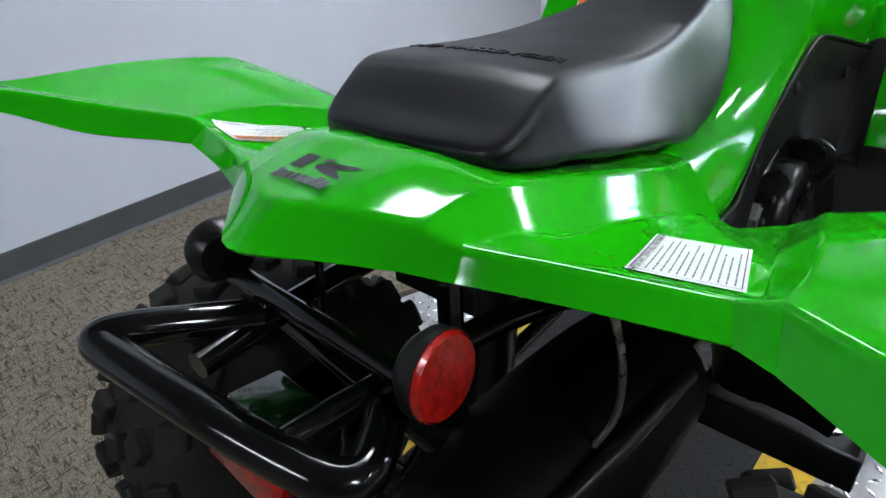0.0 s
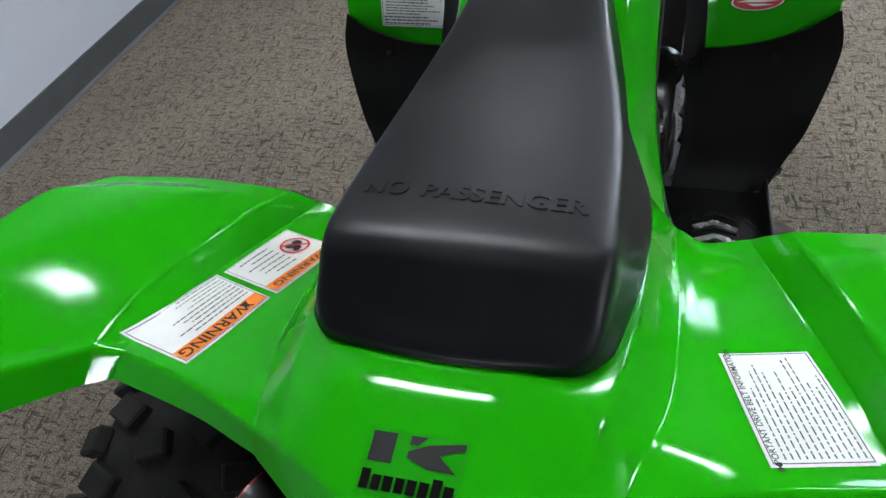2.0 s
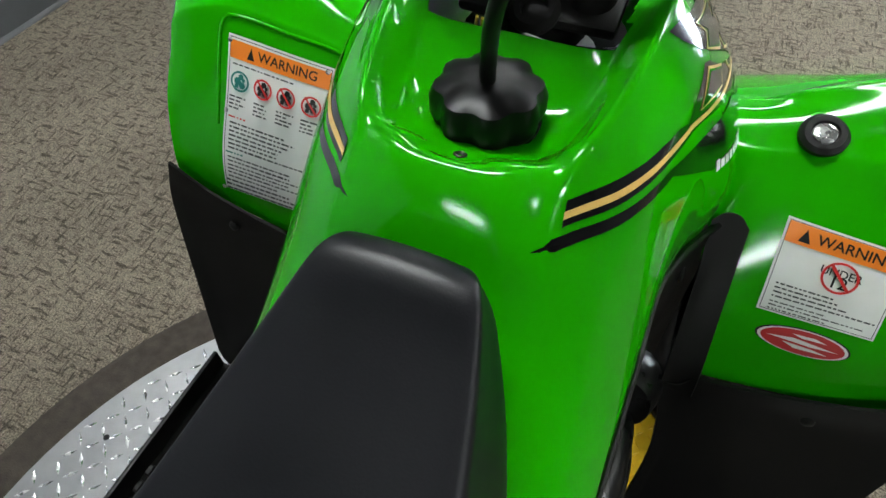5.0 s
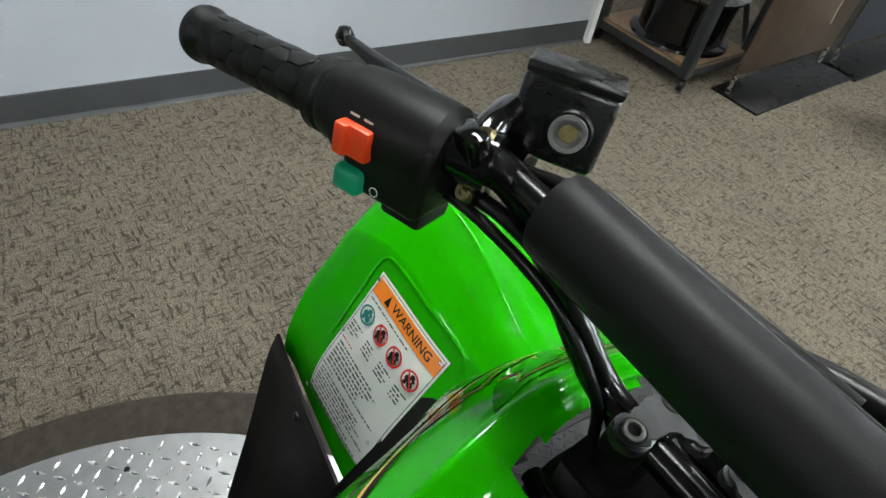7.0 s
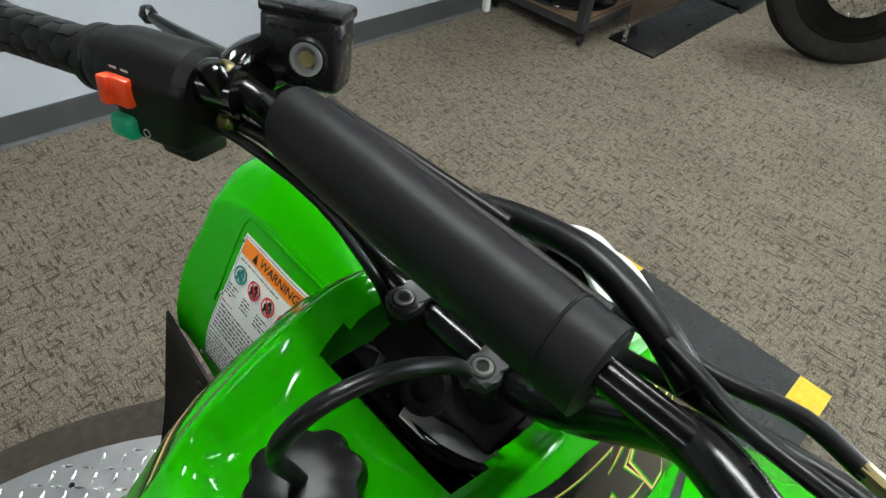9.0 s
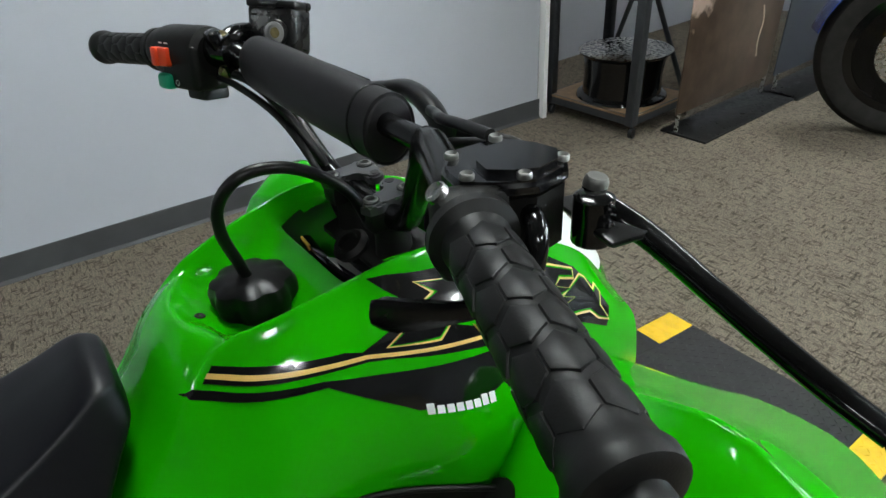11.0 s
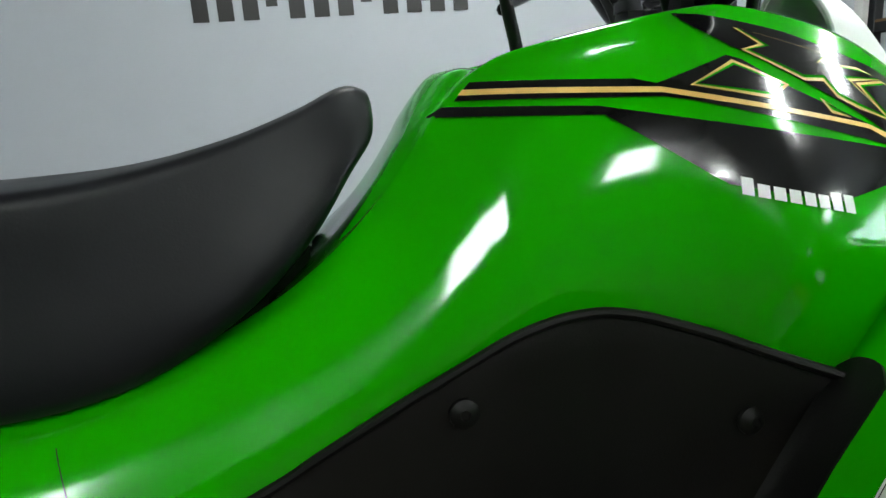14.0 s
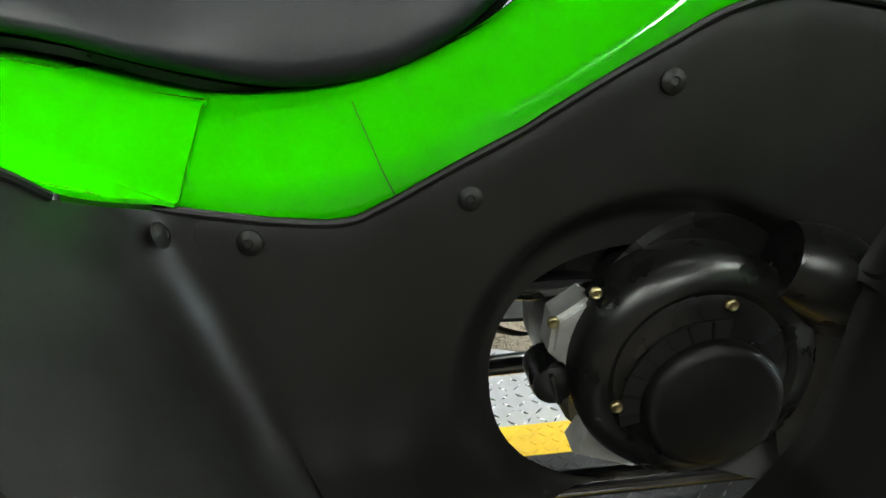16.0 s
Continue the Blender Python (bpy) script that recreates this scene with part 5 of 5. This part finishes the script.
for s in (1,):
    b = part("fender_bolt", lathe([(.0185, 0), (.0185, .004), (.015, .007), (.0105, .007), (.0100, .0045), (0, .0045)], aim((s * .229, .211, .8745), (-s * .1, -.35, 1)), 28), BLACKP, quad, "black cup washer on a fender bolt")
    part("bolt", lathe([(.0092, .0045), (.0090, .0062), (.0078, .0070), (.004, .0070), (.0035, .0060), (0, .0060)], aim((s * .229, .211, .8745), (-s * .1, -.35, 1)), 20), STEEL, b)

# engine, seen through the cut-out
ENGP = mat("engine_paint", (0.0042, 0.0042, 0.004), 0.30, spec=0.36, vary=0.2, vscale=40, rvary=0.07, bump=0.05, bscale=500)
eng = part("engine", box((.20, .19, .20), pose(.0, -.015, .60), .02, 2), DARK, quad, "black engine with a round starter cover")
part("crankcase", slab([(-.095, .025), (-.090, .052), (-.066, .066), (-.02, .03), (.07, -.03), (.078, -.068), (.04, -.092), (-.03, -.090), (-.078, -.070), (-.062, -.045), (-.062, -.01)], .03, aim((.112, -.035, .585), (1, 0, 0), (0, 0, 1)), .004), ALLOY, eng, "grey cast crankcase")
part("shroud", lathe([(.099, -.03), (.099, .004), (.094, .010), (0, .010)], aim((.118, .000, .604), (1, 0, 0), (0, 0, 1)), 56), ENGP, eng, "gloss black engine shroud")
E2 = aim((.146, -.028, .594), (1, 0, 0), (0, 0, 1))
cov = part("fan_cover", lathe([(.090, -.02), (.090, .010), (.085, .020), (.074, .026), (.068, .026), (.063, .022), (.058, .024), (0, .024)], E2, 56), ENGP, eng, "gloss black fan cover")
part("starter_cover", lathe([(.050, .0), (.050, .012), (.047, .016), (.042, .0175), (0, .0165)], E2 @ Matrix.Translation((.006, -.020, .020)), 48), BLACKP, cov)
part("vent_slot", slab([(.006 + r * math.cos(radians(a)), -.020 + r * math.sin(radians(a))) for r, aa in ((.066, range(80, 191, 10)), (.052, range(190, 79, -10))) for a in aa], .002, E2 @ Matrix.Translation((0, 0, .0255))), INK, cov)
for k in range(7):
    a = radians(92 + 15 * k)
    part("vent_fin", box((.013, .0016, .003), E2 @ Matrix.Translation((.006 + .059 * math.cos(a), -.020 + .059 * math.sin(a), .0278)) @ Matrix.Rotation(a, 4, "Z")), BLACKP, cov)
part("duct", tube([(.150, .03, .668), (.155, .06, .655), (.150, .085, .63)], [.03, .035, .03], 20), ENGP, eng, "gloss black cooling duct")
for y, z, x in ((-.012, .650, .171), (.018, .652, .150), (-.128, .640, .148), (-.090, .580, .171), (.058, .580, .150), (.064, .574, .146), (-.098, .660, .150)):
    part("bolt", lathe([(.0046, 0), (.0046, .003), (.0034, .004), (.0016, .0028), (0, .0028)], aim((x, y, z), (1, 0, 0)), 12), BRASS, eng)
oc = part("oil_cap", lathe([(.017, -.03), (.017, 0), (.0155, .006), (.012, .008), (0, .0075)], aim((.140, -.128, .585), (1, 0, 0)), 24), ENGP, eng, "gloss black oil filler cap")
part("cap_grip", box((.005, .026, .007), aim((.150, -.128, .585), (1, 0, 0)) @ pose(0, 0, 0, 0, 0, 12), .002), ENGP, oc)
# frame, tail lights, muffler, grab bar
bm = bmesh.new()
for s in (1, -1):
    tube([(s * .06, -.80, .78), (s * .085, -.60, .76), (s * .10, -.35, .68), (s * .10, .10, .62)], .012, 10, 4, bm)
    tube([(s * .10, -.62, .40), (s * .10, -.45, .45), (s * .11, .30, .45)], .013, 10, 4, bm)
tube([(-.13, -.725, .80), (.13, -.725, .80)], .010, 10, 2, bm)
tube([(-.10, -.70, .74), (.11, -.70, .70)], .012, 10, 2, bm)
tube([(-.06, -.66, .88), (-.055, -.70, .70)], .004, 8, 2, bm)
tube([(.07, -.64, .88), (.09, -.68, .66)], .010, 8, 2, bm)
part("frame", bm, GLOSS, quad, "black tubular frame")
gb = part("grab_bar", tube([(-.070, -.735, .782), (-.086, -.775, .795), (-.106, -.815, .806), (-.118, -.836, .808), (-.112, -.843, .805), (-.06, -.835, .798), (0, -.824, .790), (.05, -.812, .780), (.098, -.797, .771), (.112, -.782, .768), (.104, -.762, .768), (.085, -.735, .768)], .0155, 16, 5), GLOSS, quad, "gloss black tubular rear grab bar")
for s in (1, -1):
    RM = aim((s * .136, -.724, .822), (s * .99, .06 if s > 0 else .22, .06))
    rl = part("reflector", lathe([(.022, -.020), (.030, -.010), (.0305, .001)], RM, 32), DARK, quad, "black round side reflector with red lens")
    part("lens", lathe([(.0296, 0), (.0296, .002), (.027, .005), (0, .0065)], RM, 40), REDL, rl, "red faceted lens")
tl = part("tail_light", box((.105, .055, .050), pose(-.022, -.770, .700, -12, 0, 0), .008, 3), DARK, quad, "tail light with red lens")
part("lens", box((.112, .014, .058), pose(-.024, -.804, .706, -12, 0, 0), .005, 3), REDL, tl, "red tail light lens")
# the green fender's reflection is painted into the clear top's colour
part("clear_top", box((.092, .050, .006), pose(-.018, -.764, .729, -12, 0, 0), .002), mat("fender_reflection_gloss", (.003, .022, .004), .12, coat=.3), tl)
mf = part("muffler", tube([(.140, -.735, .655), (.140, -.725, .655), (.145, -.60, .655), (.150, -.48, .645), (.150, -.46, .645)], [.045, .068, .074, .068, .04], 28), mat("muffler_paint", (0.002, 0.002, 0.002), 0.5, spec=0.06, vary=0.3, vscale=25, bump=0.05, bscale=500), quad, "matt black muffler")
part("heat_guard", tube([(.195, -.70, .71), (.208, -.62, .715), (.212, -.52, .705)], .007, 10), DARK, mf)
part("stay_rod", tube([(.200, -.645, .868), (.205, -.63, .80), (.200, -.625, .74), (.185, -.64, .70)], .0028, 8), STEEL, quad)
ax = part("rear_axle", tube([(-.30, -.62, .395), (.30, -.62, .395)], .02, 14, 2), DARK, quad)
part("shock", tube([(.0, -.50, .74), (.0, -.56, .45)], .025, 14, 2), DARK, quad)
part("gear_case", box((.10, .16, .14), pose(-.02, -.62, .40), .02), DARK, quad)


def wheel(x, y, r, w, s):
    """A knobbly tyre on a black steel rim."""
    m = aim((s * x, y, .1465 + r), (s, 0, 0))
    o = part("wheel", lathe([(r * .50, -w * .42), (r * .62, -w * .50), (r * .82, -w * .49), (r * .93, -w * .40), (r * .945, -w * .2), (r * .945, w * .2), (r * .93, w * .40), (r * .82, w * .49), (r * .62, w * .50), (r * .50, w * .42)], m, 56), RUBBER, quad, "black off-road tyre with deep knobs")
    part("rim", lathe([(r * .50, -w * .42), (r * .47, -w * .40), (r * .44, -w * .1), (r * .44, w * .22), (r * .30, w * .25), (r * .12, w * .30), (0, w * .30)], m, 40), DARK, o, "black steel rim")
    n = 18
    knob = bmesh.new()
    box((.040, .034, r * .085), pose(0, 0, 0), .003, 1, knob)
    me = bpy.data.meshes.new("knob")
    knob.to_mesh(me)
    knob.free()
    me.materials.append(RUBBER)
    for k in range(n):
        for j, (h, tw) in enumerate(((-.40, 20), (-.17, -28), (.08, 24), (.30, -20), (.44, 12))):
            a = 2 * math.pi * (k + (0.5 if j % 2 else 0) + .12 * (j == 2)) / n
            rr = r * (.965 if abs(h) < .35 else .925)
            tilt = 0 if abs(h) < .35 else math.copysign(34, h)
            b = new("knob", me)
            b.parent = o
            b.matrix_basis = m @ Matrix.Rotation(a, 4, "Z") @ Matrix.Translation((rr, 0, h * w)) @ pose(0, 0, 0, 0, 90 - tilt, 0) @ pose(0, 0, 0, 0, 0, tw)
    return o


for s in (1, -1):
    wheel(.375, -.63, .250, .245, s)
    wheel(.335, .40, .240, .17, s)

# ---- prints on the panels ----
bpy.context.view_layer.update()
T_TANK, T_REAR = tree_of(tank), tree_of(fender)
T_FF = {s: tree_of(sides[s][0]) for s in (1, -1)}
T_SEAT = tree_of(seat)


def quad_map(tl, tr, br, bl):
    tl, tr, br, bl = (Vector(v) for v in (tl, tr, br, bl))
    return lambda u, v: (tl.lerp(tr, u)).lerp(bl.lerp(br, u), v)


class Sheet:
    """A sticker: a white base and what is printed on it, in parts of its width and height."""

    def __init__(self, name, label, corners, way, tree, base=LABEL):
        self.map, self.way, self.tree, self.n = quad_map(*corners), way, tree, 0
        self.w = (Vector(corners[1]) - Vector(corners[0])).length
        self.h = (Vector(corners[3]) - Vector(corners[0])).length
        self.ob = None
        self.ob = self.put(name, [rect(0, 0, 1, 1)], base, label, 0.0007)

    def put(self, name, polys, material, label="", lift=None, size=0.12):
        self.n += 1
        lift = lift or 0.0010 + 0.00022 * self.n
        bm = lay(tess(polys, size), self.map, self.way, self.tree, lift)
        return part(name, bm, material, self.ob or quad, label)

    def words(self, text, u, v, height, material, turn=0, wide=1.0, bold=0.0):
        self.n += 1
        bm = letters(text, 1.0, bold=bold)
        k = height / 0.72
        c, s = math.cos(radians(turn)), math.sin(radians(turn))
        for q in bm.verts:
            x, y = q.co.x * k * wide, -q.co.y * k
            q.co = Vector((u + (x * c - y * s) / self.w, v + (x * s + y * c) / self.h, 0))
        lay(bm, self.map, self.way, self.tree, 0.0010 + 0.00022 * self.n)
        return part("lettering", bm, material, self.ob, "printed word", smooth=False)

    def lines(self, u0, u1, v0, v1, n, material=PRINT, fill=0.45, seed=1, turn=False, size=0.3):
        rnd = random.Random(seed)
        polys = []
        for i in range(n):
            v = v0 + (v1 - v0) * i / max(1, n - 1)
            h = (v1 - v0) / n * fill
            end = u0 + (u1 - u0) * rnd.uniform(.55, 1)
            u = u0
            while u < end:
                w = rnd.uniform(.015, .075)
                r = rect(u, v, min(u + w, end), v + h)
                polys.append([(b, a) for a, b in r] if turn else r)
                u += w + .014
        return self.put("print_line", polys, material, "small print", size=size)

    def edging(self, m=0.02, w=0.006, material=INK):
        k = self.w / self.h
        a, b, c, d = m, m * k, w, w * k
        self.put("border", [rect(a, b, 1 - a, b + d), rect(a, 1 - b - d, 1 - a, 1 - b), rect(a, b, a + c, 1 - b), rect(1 - a - c, b, 1 - a, 1 - b)], material)

    def banner(self, v0, v1, u_tri, u_word, height, turn=0):
        self.put("orange_band", [rect(.02, v0, .98, v1)], ORANGE, "orange warning band")


# front left warning plate
lab = Sheet("warning_label", "white warning plate with an orange band and four round pictograms", ((-.321, .178, .862), (-.206, .180, .845), (-.207, .098, .706), (-.326, .096, .712)), (0, .87, -.45), T_FF[-1])
lab.edging()
lab.put("orange_band", [rect(.025, .03, .975, .135)], ORANGE, "orange warning band")
lab.put("warning_triangle", [[(.19, .118), (.262, .118), (.226, .048)]], INK)
lab.words("WARNING", .58, .083, .0098, INK, wide=1.0, bold=.012)
lab.lines(.06, .97, .16, .18, 1, seed=3)
for i, u in enumerate((.14, .375, .61, .85)):
    lab.put("pictogram_ring", ring_polys(u, .262, .092, .018, 22, lab.w / lab.h), TEALINK if i == 0 else REDINK, "round pictogram ring")
    rnd = random.Random(i + 5)
    lab.put("pictogram", [disc_poly(u + dx, .262 + dy, r, 9, lab.w / lab.h) for dx, dy, r in ((-.02, .0, .035), (.025, .02, .032), (.01, -.03, .026), (-.03, .03, .02), (.035, -.012, .018))], TEALINK if i == 0 else INK, "dark riding pictogram")
    if i:
        lab.put("pictogram_bar", [[(u - .068, .262 - .045), (u - .056, .262 - .054), (u + .068, .262 + .045), (u + .056, .262 + .054)]], REDINK)
for i, u in enumerate((.06, .31, .54, .78)):
    lab.lines(u, u + .17, .35, .42, 4, seed=20 + i, fill=.6)
lab.lines(.07, .25, .475, .48, 1, REDINK, seed=2, fill=2.0)
lab.lines(.09, .95, .51, .67, 7, seed=8, fill=.5)
lab.lines(.07, .25, .70, .705, 1, TEALINK, seed=2, fill=2.0)
lab.lines(.09, .95, .73, .86, 6, seed=9, fill=.5)
lab.lines(.06, .96, .89, .95, 3, seed=11, fill=.7)
for u, v in ((.045, .03), (.955, .03), (.05, .45), (.93, .74), (.03, .96)):
    lab.put("rivet_head", [disc_poly(u, v, .022, 12, lab.w / lab.h)], STEEL)
# raised edge round the plate's bed
bed = []
for p in spline([(-.331, .128, .780), (-.3315, .160, .842), (-.328, .182, .872), (-.310, .187, .876), (-.26, .188, .868), (-.205, .189, .858), (-.192, .182, .845)], 4):
    hit = T_FF[-1].ray_cast(p - Vector((0, .87, -.45)) * .12, Vector((0, .87, -.45)).normalized(), 0.3)[0]
    bed.append(hit if hit is not None else p)
part("plate_bed_edge", tube(bed, .0020, 8, 1), GREEN, sides[-1][0])
# front right warning plate
lab = Sheet("warning_label", "white warning plate with an orange band and an age limit sign", ((.227, .158, .832), (.318, .153, .829), (.322, .110, .766), (.232, .109, .764)), (0, .82, -.57), T_FF[1])
lab.edging(.02, .006)
lab.put("orange_band", [rect(.025, .03, .975, .24)], ORANGE, "orange warning band")
lab.put("warning_triangle", [[(.13, .205), (.23, .205), (.18, .07)]], INK)
lab.words("WARNING", .60, .137, .0092, INK, wide=.95, bold=.012)
lab.words("UNDER", .55, .40, .0075, INK, wide=.9, bold=.012)
lab.words("12", .55, .50, .0105, INK, bold=.012)
lab.put("pictogram_ring", ring_polys(.55, .44, .155, .022, 26, lab.w / lab.h), REDINK, "red prohibition ring")
lab.put("pictogram_bar", [[(.44, .33), (.457, .305), (.66, .55), (.643, .575)]], REDINK)
lab.lines(.08, .95, .66, .80, 4, seed=31, fill=.5)
lab.lines(.08, .90, .86, .94, 3, seed=32, fill=.5)
bm_ = Sheet("oval_sticker", "oval red and white maker's sticker", ((.239, .100, .760), (.314, .094, .768), (.314, .084, .742), (.239, .090, .736)), (0, .85, -.5), T_FF[1], REDL)
bm_.ob.data.clear_geometry()
bpy.data.objects.remove(bm_.ob)
bm_.ob = None
bm_.ob = bm_.put("oval_sticker", [disc_poly(.5, .5, .5, 28)], INK, "oval red and white sticker", .0007)
bm_.put("oval_white", [disc_poly(.5, .5, .475, 28)], LABEL)
bm_.put("oval_red", [disc_poly(.5, .5, .44, 28)], mat("sticker_red", (.45, .03, .03), .35))
bm_.put("swoosh", [[(.12, .50), (.40, .38), (.88, .52), (.60, .56)], [(.30, .60), (.62, .64), (.80, .72), (.45, .76)], [(.36, .24), (.60, .22), (.74, .32), (.48, .33)]], LABEL)
# rear left labels
lab = Sheet("warning_label", "white load warning label with an orange band", ((-.188, -.559, .84), (-.211, -.645, .87), (-.283, -.631, .877), (-.254, -.543, .849)), (0, 0, -1), T_REAR)
lab.edging(.02, .006)
lab.put("orange_band", [rect(.03, .045, .97, .25)], ORANGE, "orange warning band")
lab.put("warning_triangle", [[(.16, .225), (.25, .225), (.205, .075)]], INK)
lab.words("WARNING", .56, .148, .0105, INK, wide=1.05, bold=.012)
lab.lines(.06, .92, .32, .62, 5, seed=41, fill=.35)
lab.lines(.06, .60, .70, .90, 4, seed=42, fill=.3)
lab = Sheet("warning_label", "white no passenger label with an orange band", ((-.158, -.468, .82), (-.185, -.553, .845), (-.250, -.538, .848), (-.236, -.452, .80)), (0, 0, -1), T_REAR)
lab.edging(.02, .006)
lab.put("orange_band", [rect(.03, .045, .97, .25)], ORANGE, "orange warning band")
lab.words("WARNING", .56, .148, .0100, INK, bold=.012)
lab.put("pictogram_ring", ring_polys(.24, .62, .17, .026, 26, lab.w / lab.h), REDINK, "red prohibition ring")
lab.put("pictogram", [disc_poly(.24 + dx, .62 + dy, r, 9, lab.w / lab.h) for dx, dy, r in ((-.05, .02, .06), (.05, .04, .05), (.02, -.06, .05), (.06, -.09, .035))], INK)
lab.put("pictogram_bar", [[(.12, .49), (.14, .465), (.36, .75), (.34, .775)]], REDINK)
lab.lines(.46, .94, .34, .85, 6, seed=43, fill=.3)
# rear right label: its title runs along the inner edge
lab = Sheet("belt_label", "white printed drive belt information label", ((.208, -.642, .882), (.187, -.552, .849), (.246, -.541, .858), (.268, -.628, .882)), (0, 0, -1), T_REAR)
lab.edging(.02, .007)
lab.words("IMPORTANT DRIVE BELT INFORMATION", .50, .085, .0042, INK, wide=1.0, bold=.012)
lab.lines(.05, .95, .16, .90, 12, seed=51, fill=.26)
# mark on the tail: plain shapes
lab = Sheet("tail_decal", "black maker's mark decal on the tail", ((-.033, -.674, .913), (.033, -.672, .913), (.031, -.712, .91), (-.032, -.714, .91)), (0, 0, -1), T_REAR, mat("decal_green", (.016, .29, .003), .16, spec=.4))
lab.put("mark", [rect(.06, .06, .30, .52), [(.44, .06), (.60, .06), (.52, .20), (.44, .20)], [(.44, .30), (.62, .17), (.97, .06), (.97, .16), (.74, .30), (.93, .52), (.66, .52), (.52, .36), (.44, .40)]], INK, "angular black mark")
for i in range(8):
    lab.put("name_bar", [rect(.04 + .118 * i, .64 if i in (0, 6) else .71, .04 + .118 * i + .092, .93)], DECAL, "short black bar")
# raised lettering on the seat
sh = Sheet("lettering", "raised words on the seat", ((-.105, -.480, .94), (.105, -.488, .94), (.105, -.525, .94), (-.105, -.517, .94)), (0, 0, -1), T_SEAT)
bpy.data.objects.remove(sh.ob)
sh.ob = seat
for txt, u in (("NO", .17), ("PASSENGER", .605)):
    bm = letters(txt, 1.0, bold=.02)
    k = .0154 / .72
    for q in bm.verts:
        q.co = Vector((u + q.co.x * k * 1.12 / sh.w, .5 - q.co.y * k / sh.h, 0))
    lo = lay(bm.copy(), sh.map, sh.way, T_SEAT, -.001)
    ext = bmesh.ops.extrude_face_region(lo, geom=lo.faces[:])
    for v in ext["geom"]:
        if isinstance(v, bmesh.types.BMVert):
            v.co.z += .0022
    part("lettering", lo, SEAT, seat, "raised vinyl word", smooth=False)

# hairline seam across the green band
for s in (1, -1):
    bm = lay(tess([[(-.2500, .8020), (-.2494, .8020), (-.2387, .775), (-.2243, .736), (-.2249, .735), (-.2393, .775)]], .006), lambda a, b: (s * .13, a, b), (-s, 0, 0), T_TANK, .0005)
    part("seam", bm, INK, quad, smooth=False)
# stripes and shapes on the tank sides: outlines (y, z)
for s in (1, -1):
    def side(name, polys, material, lift, label=""):
        bm = lay(tess(polys, .006), lambda a, b: (s * .13, a, b), (-s, 0, 0), T_TANK, lift)
        return part(name, bm, material, quad, label)
    st = side("stripe_decal", [[(-.020, .960), (-.0095, .9705), (.072, .9648), (.0834, .9615), (.0977, .9655), (.1266, .9743), (.135, .9714), (.1534, .9572), (.1762, .9449), (.1973, .9342), (.222, .9215), (.21, .919), (.10, .951), (.085, .954)]], DECAL, .0006, "black and gold stripe decal")
    side("gold_line", [[(-.0172, .9630), (-.0140, .9662), (.0852, .9592), (.2032, .9306), (.2165, .9245), (.213, .922), (.2032, .9278), (.0852, .9562)]], GOLDINK, .0009).parent = st
    side("stripe_decal", [[(-.036, .9515), (-.027, .9570), (.05, .9515), (.2204, .9147), (.2284, .9027), (.1648, .8926), (.109, .9058), (.052, .9465)]], DECAL, .0006, "black stripe decal")
    for i in range(8):
        y0, z0 = .1140 + .0075 * i, .9005 - .0019 * i
        side("name_bar", [[(y0, z0), (y0 + .0058, z0 - .0015), (y0 + .0066, z0 + (.0075 if i in (0, 6, 7) else .0052)), (y0 + .0008, z0 + (.0090 if i in (0, 6, 7) else .0067))]], WHITE, .0010, "short white bar").parent = st
    big = side("shape_decal", [[(.109, 1.0015), (.1247, 1.000), (.1786, .987), (.246, .9635), (.3052, .934), (.345, .903), (.368, .872), (.376, .850), (.3578, .841), (.3131, .872), (.2532, .9063), (.2203, .9225), (.2044, .935), (.188, .946), (.1578, .9645), (.1322, .9795), (.1179, .9917)]], DECAL, .0006, "angular black and gold graphic decal")
    shapes = [[(.1408, .9902), (.2051, .9712), (.1905, .9669), (.2266, .9630), (.2477, .9544), (.2108, .9548), (.2260, .9308), (.2028, .9389), (.1892, .9463), (.1854, .9559), (.1708, .9569), (.1371, .9768), (.1516, .9794)],
              [(.2140, .9538), (.2466, .9539), (.2945, .9337), (.3420, .9040), (.3340, .8975), (.3094, .9113), (.2965, .9128), (.3207, .8972), (.2998, .9016), (.2754, .9159), (.2521, .9095), (.2308, .9192)],
              [(.2998, .9016), (.3480, .8955), (.3560, .8890), (.3600, .8760), (.3690, .8760), (.3720, .8660), (.3600, .8610), (.3665, .8426), (.3455, .8558), (.3346, .8687), (.2987, .8853), (.2764, .9023), (.3200, .8900)]]
    low = [[(.1004, .9590), (.1284, .9713), (.1582, .9553), (.1436, .9484)], [(.1758, .9468), (.1925, .9346), (.1794, .9381)]]

    def offset(p, d):
        """The outline drawn in by d."""
        n = len(p)
        area = sum(p[k][0] * p[(k + 1) % n][1] - p[(k + 1) % n][0] * p[k][1] for k in range(n))
        out = []
        for k in range(n):
            a, c, e = (Vector(p[(k + m) % n]) for m in (-1, 0, 1))
            u, v = (c - a).normalized(), (e - c).normalized()
            n1, n2 = Vector((-u.y, u.x)), Vector((-v.y, v.x))
            m = (n1 + n2)
            m = m / max(0.45, m.length_squared / 2) / 1
            out.append(tuple(c + m * (d if area > 0 else -d)))
        return out
    for group, host in ((shapes, big), (low, st)):
        for p in group:
            side("gold_shape", [p], GOLDINK, .0010, "gold edge of the graphic").parent = host
            side("green_shape", [offset(p, .0017)], GREEN, .0013).parent = host
            side("black_shape", [offset(p, .0030)], DECAL, .0016).parent = host


# ---- true size ----
for ob in list(scene.collection.all_objects):
    if ob.parent is None and ob is not cam:
        ob.matrix_basis = Matrix.Scale(SIZE, 4) @ ob.matrix_basis
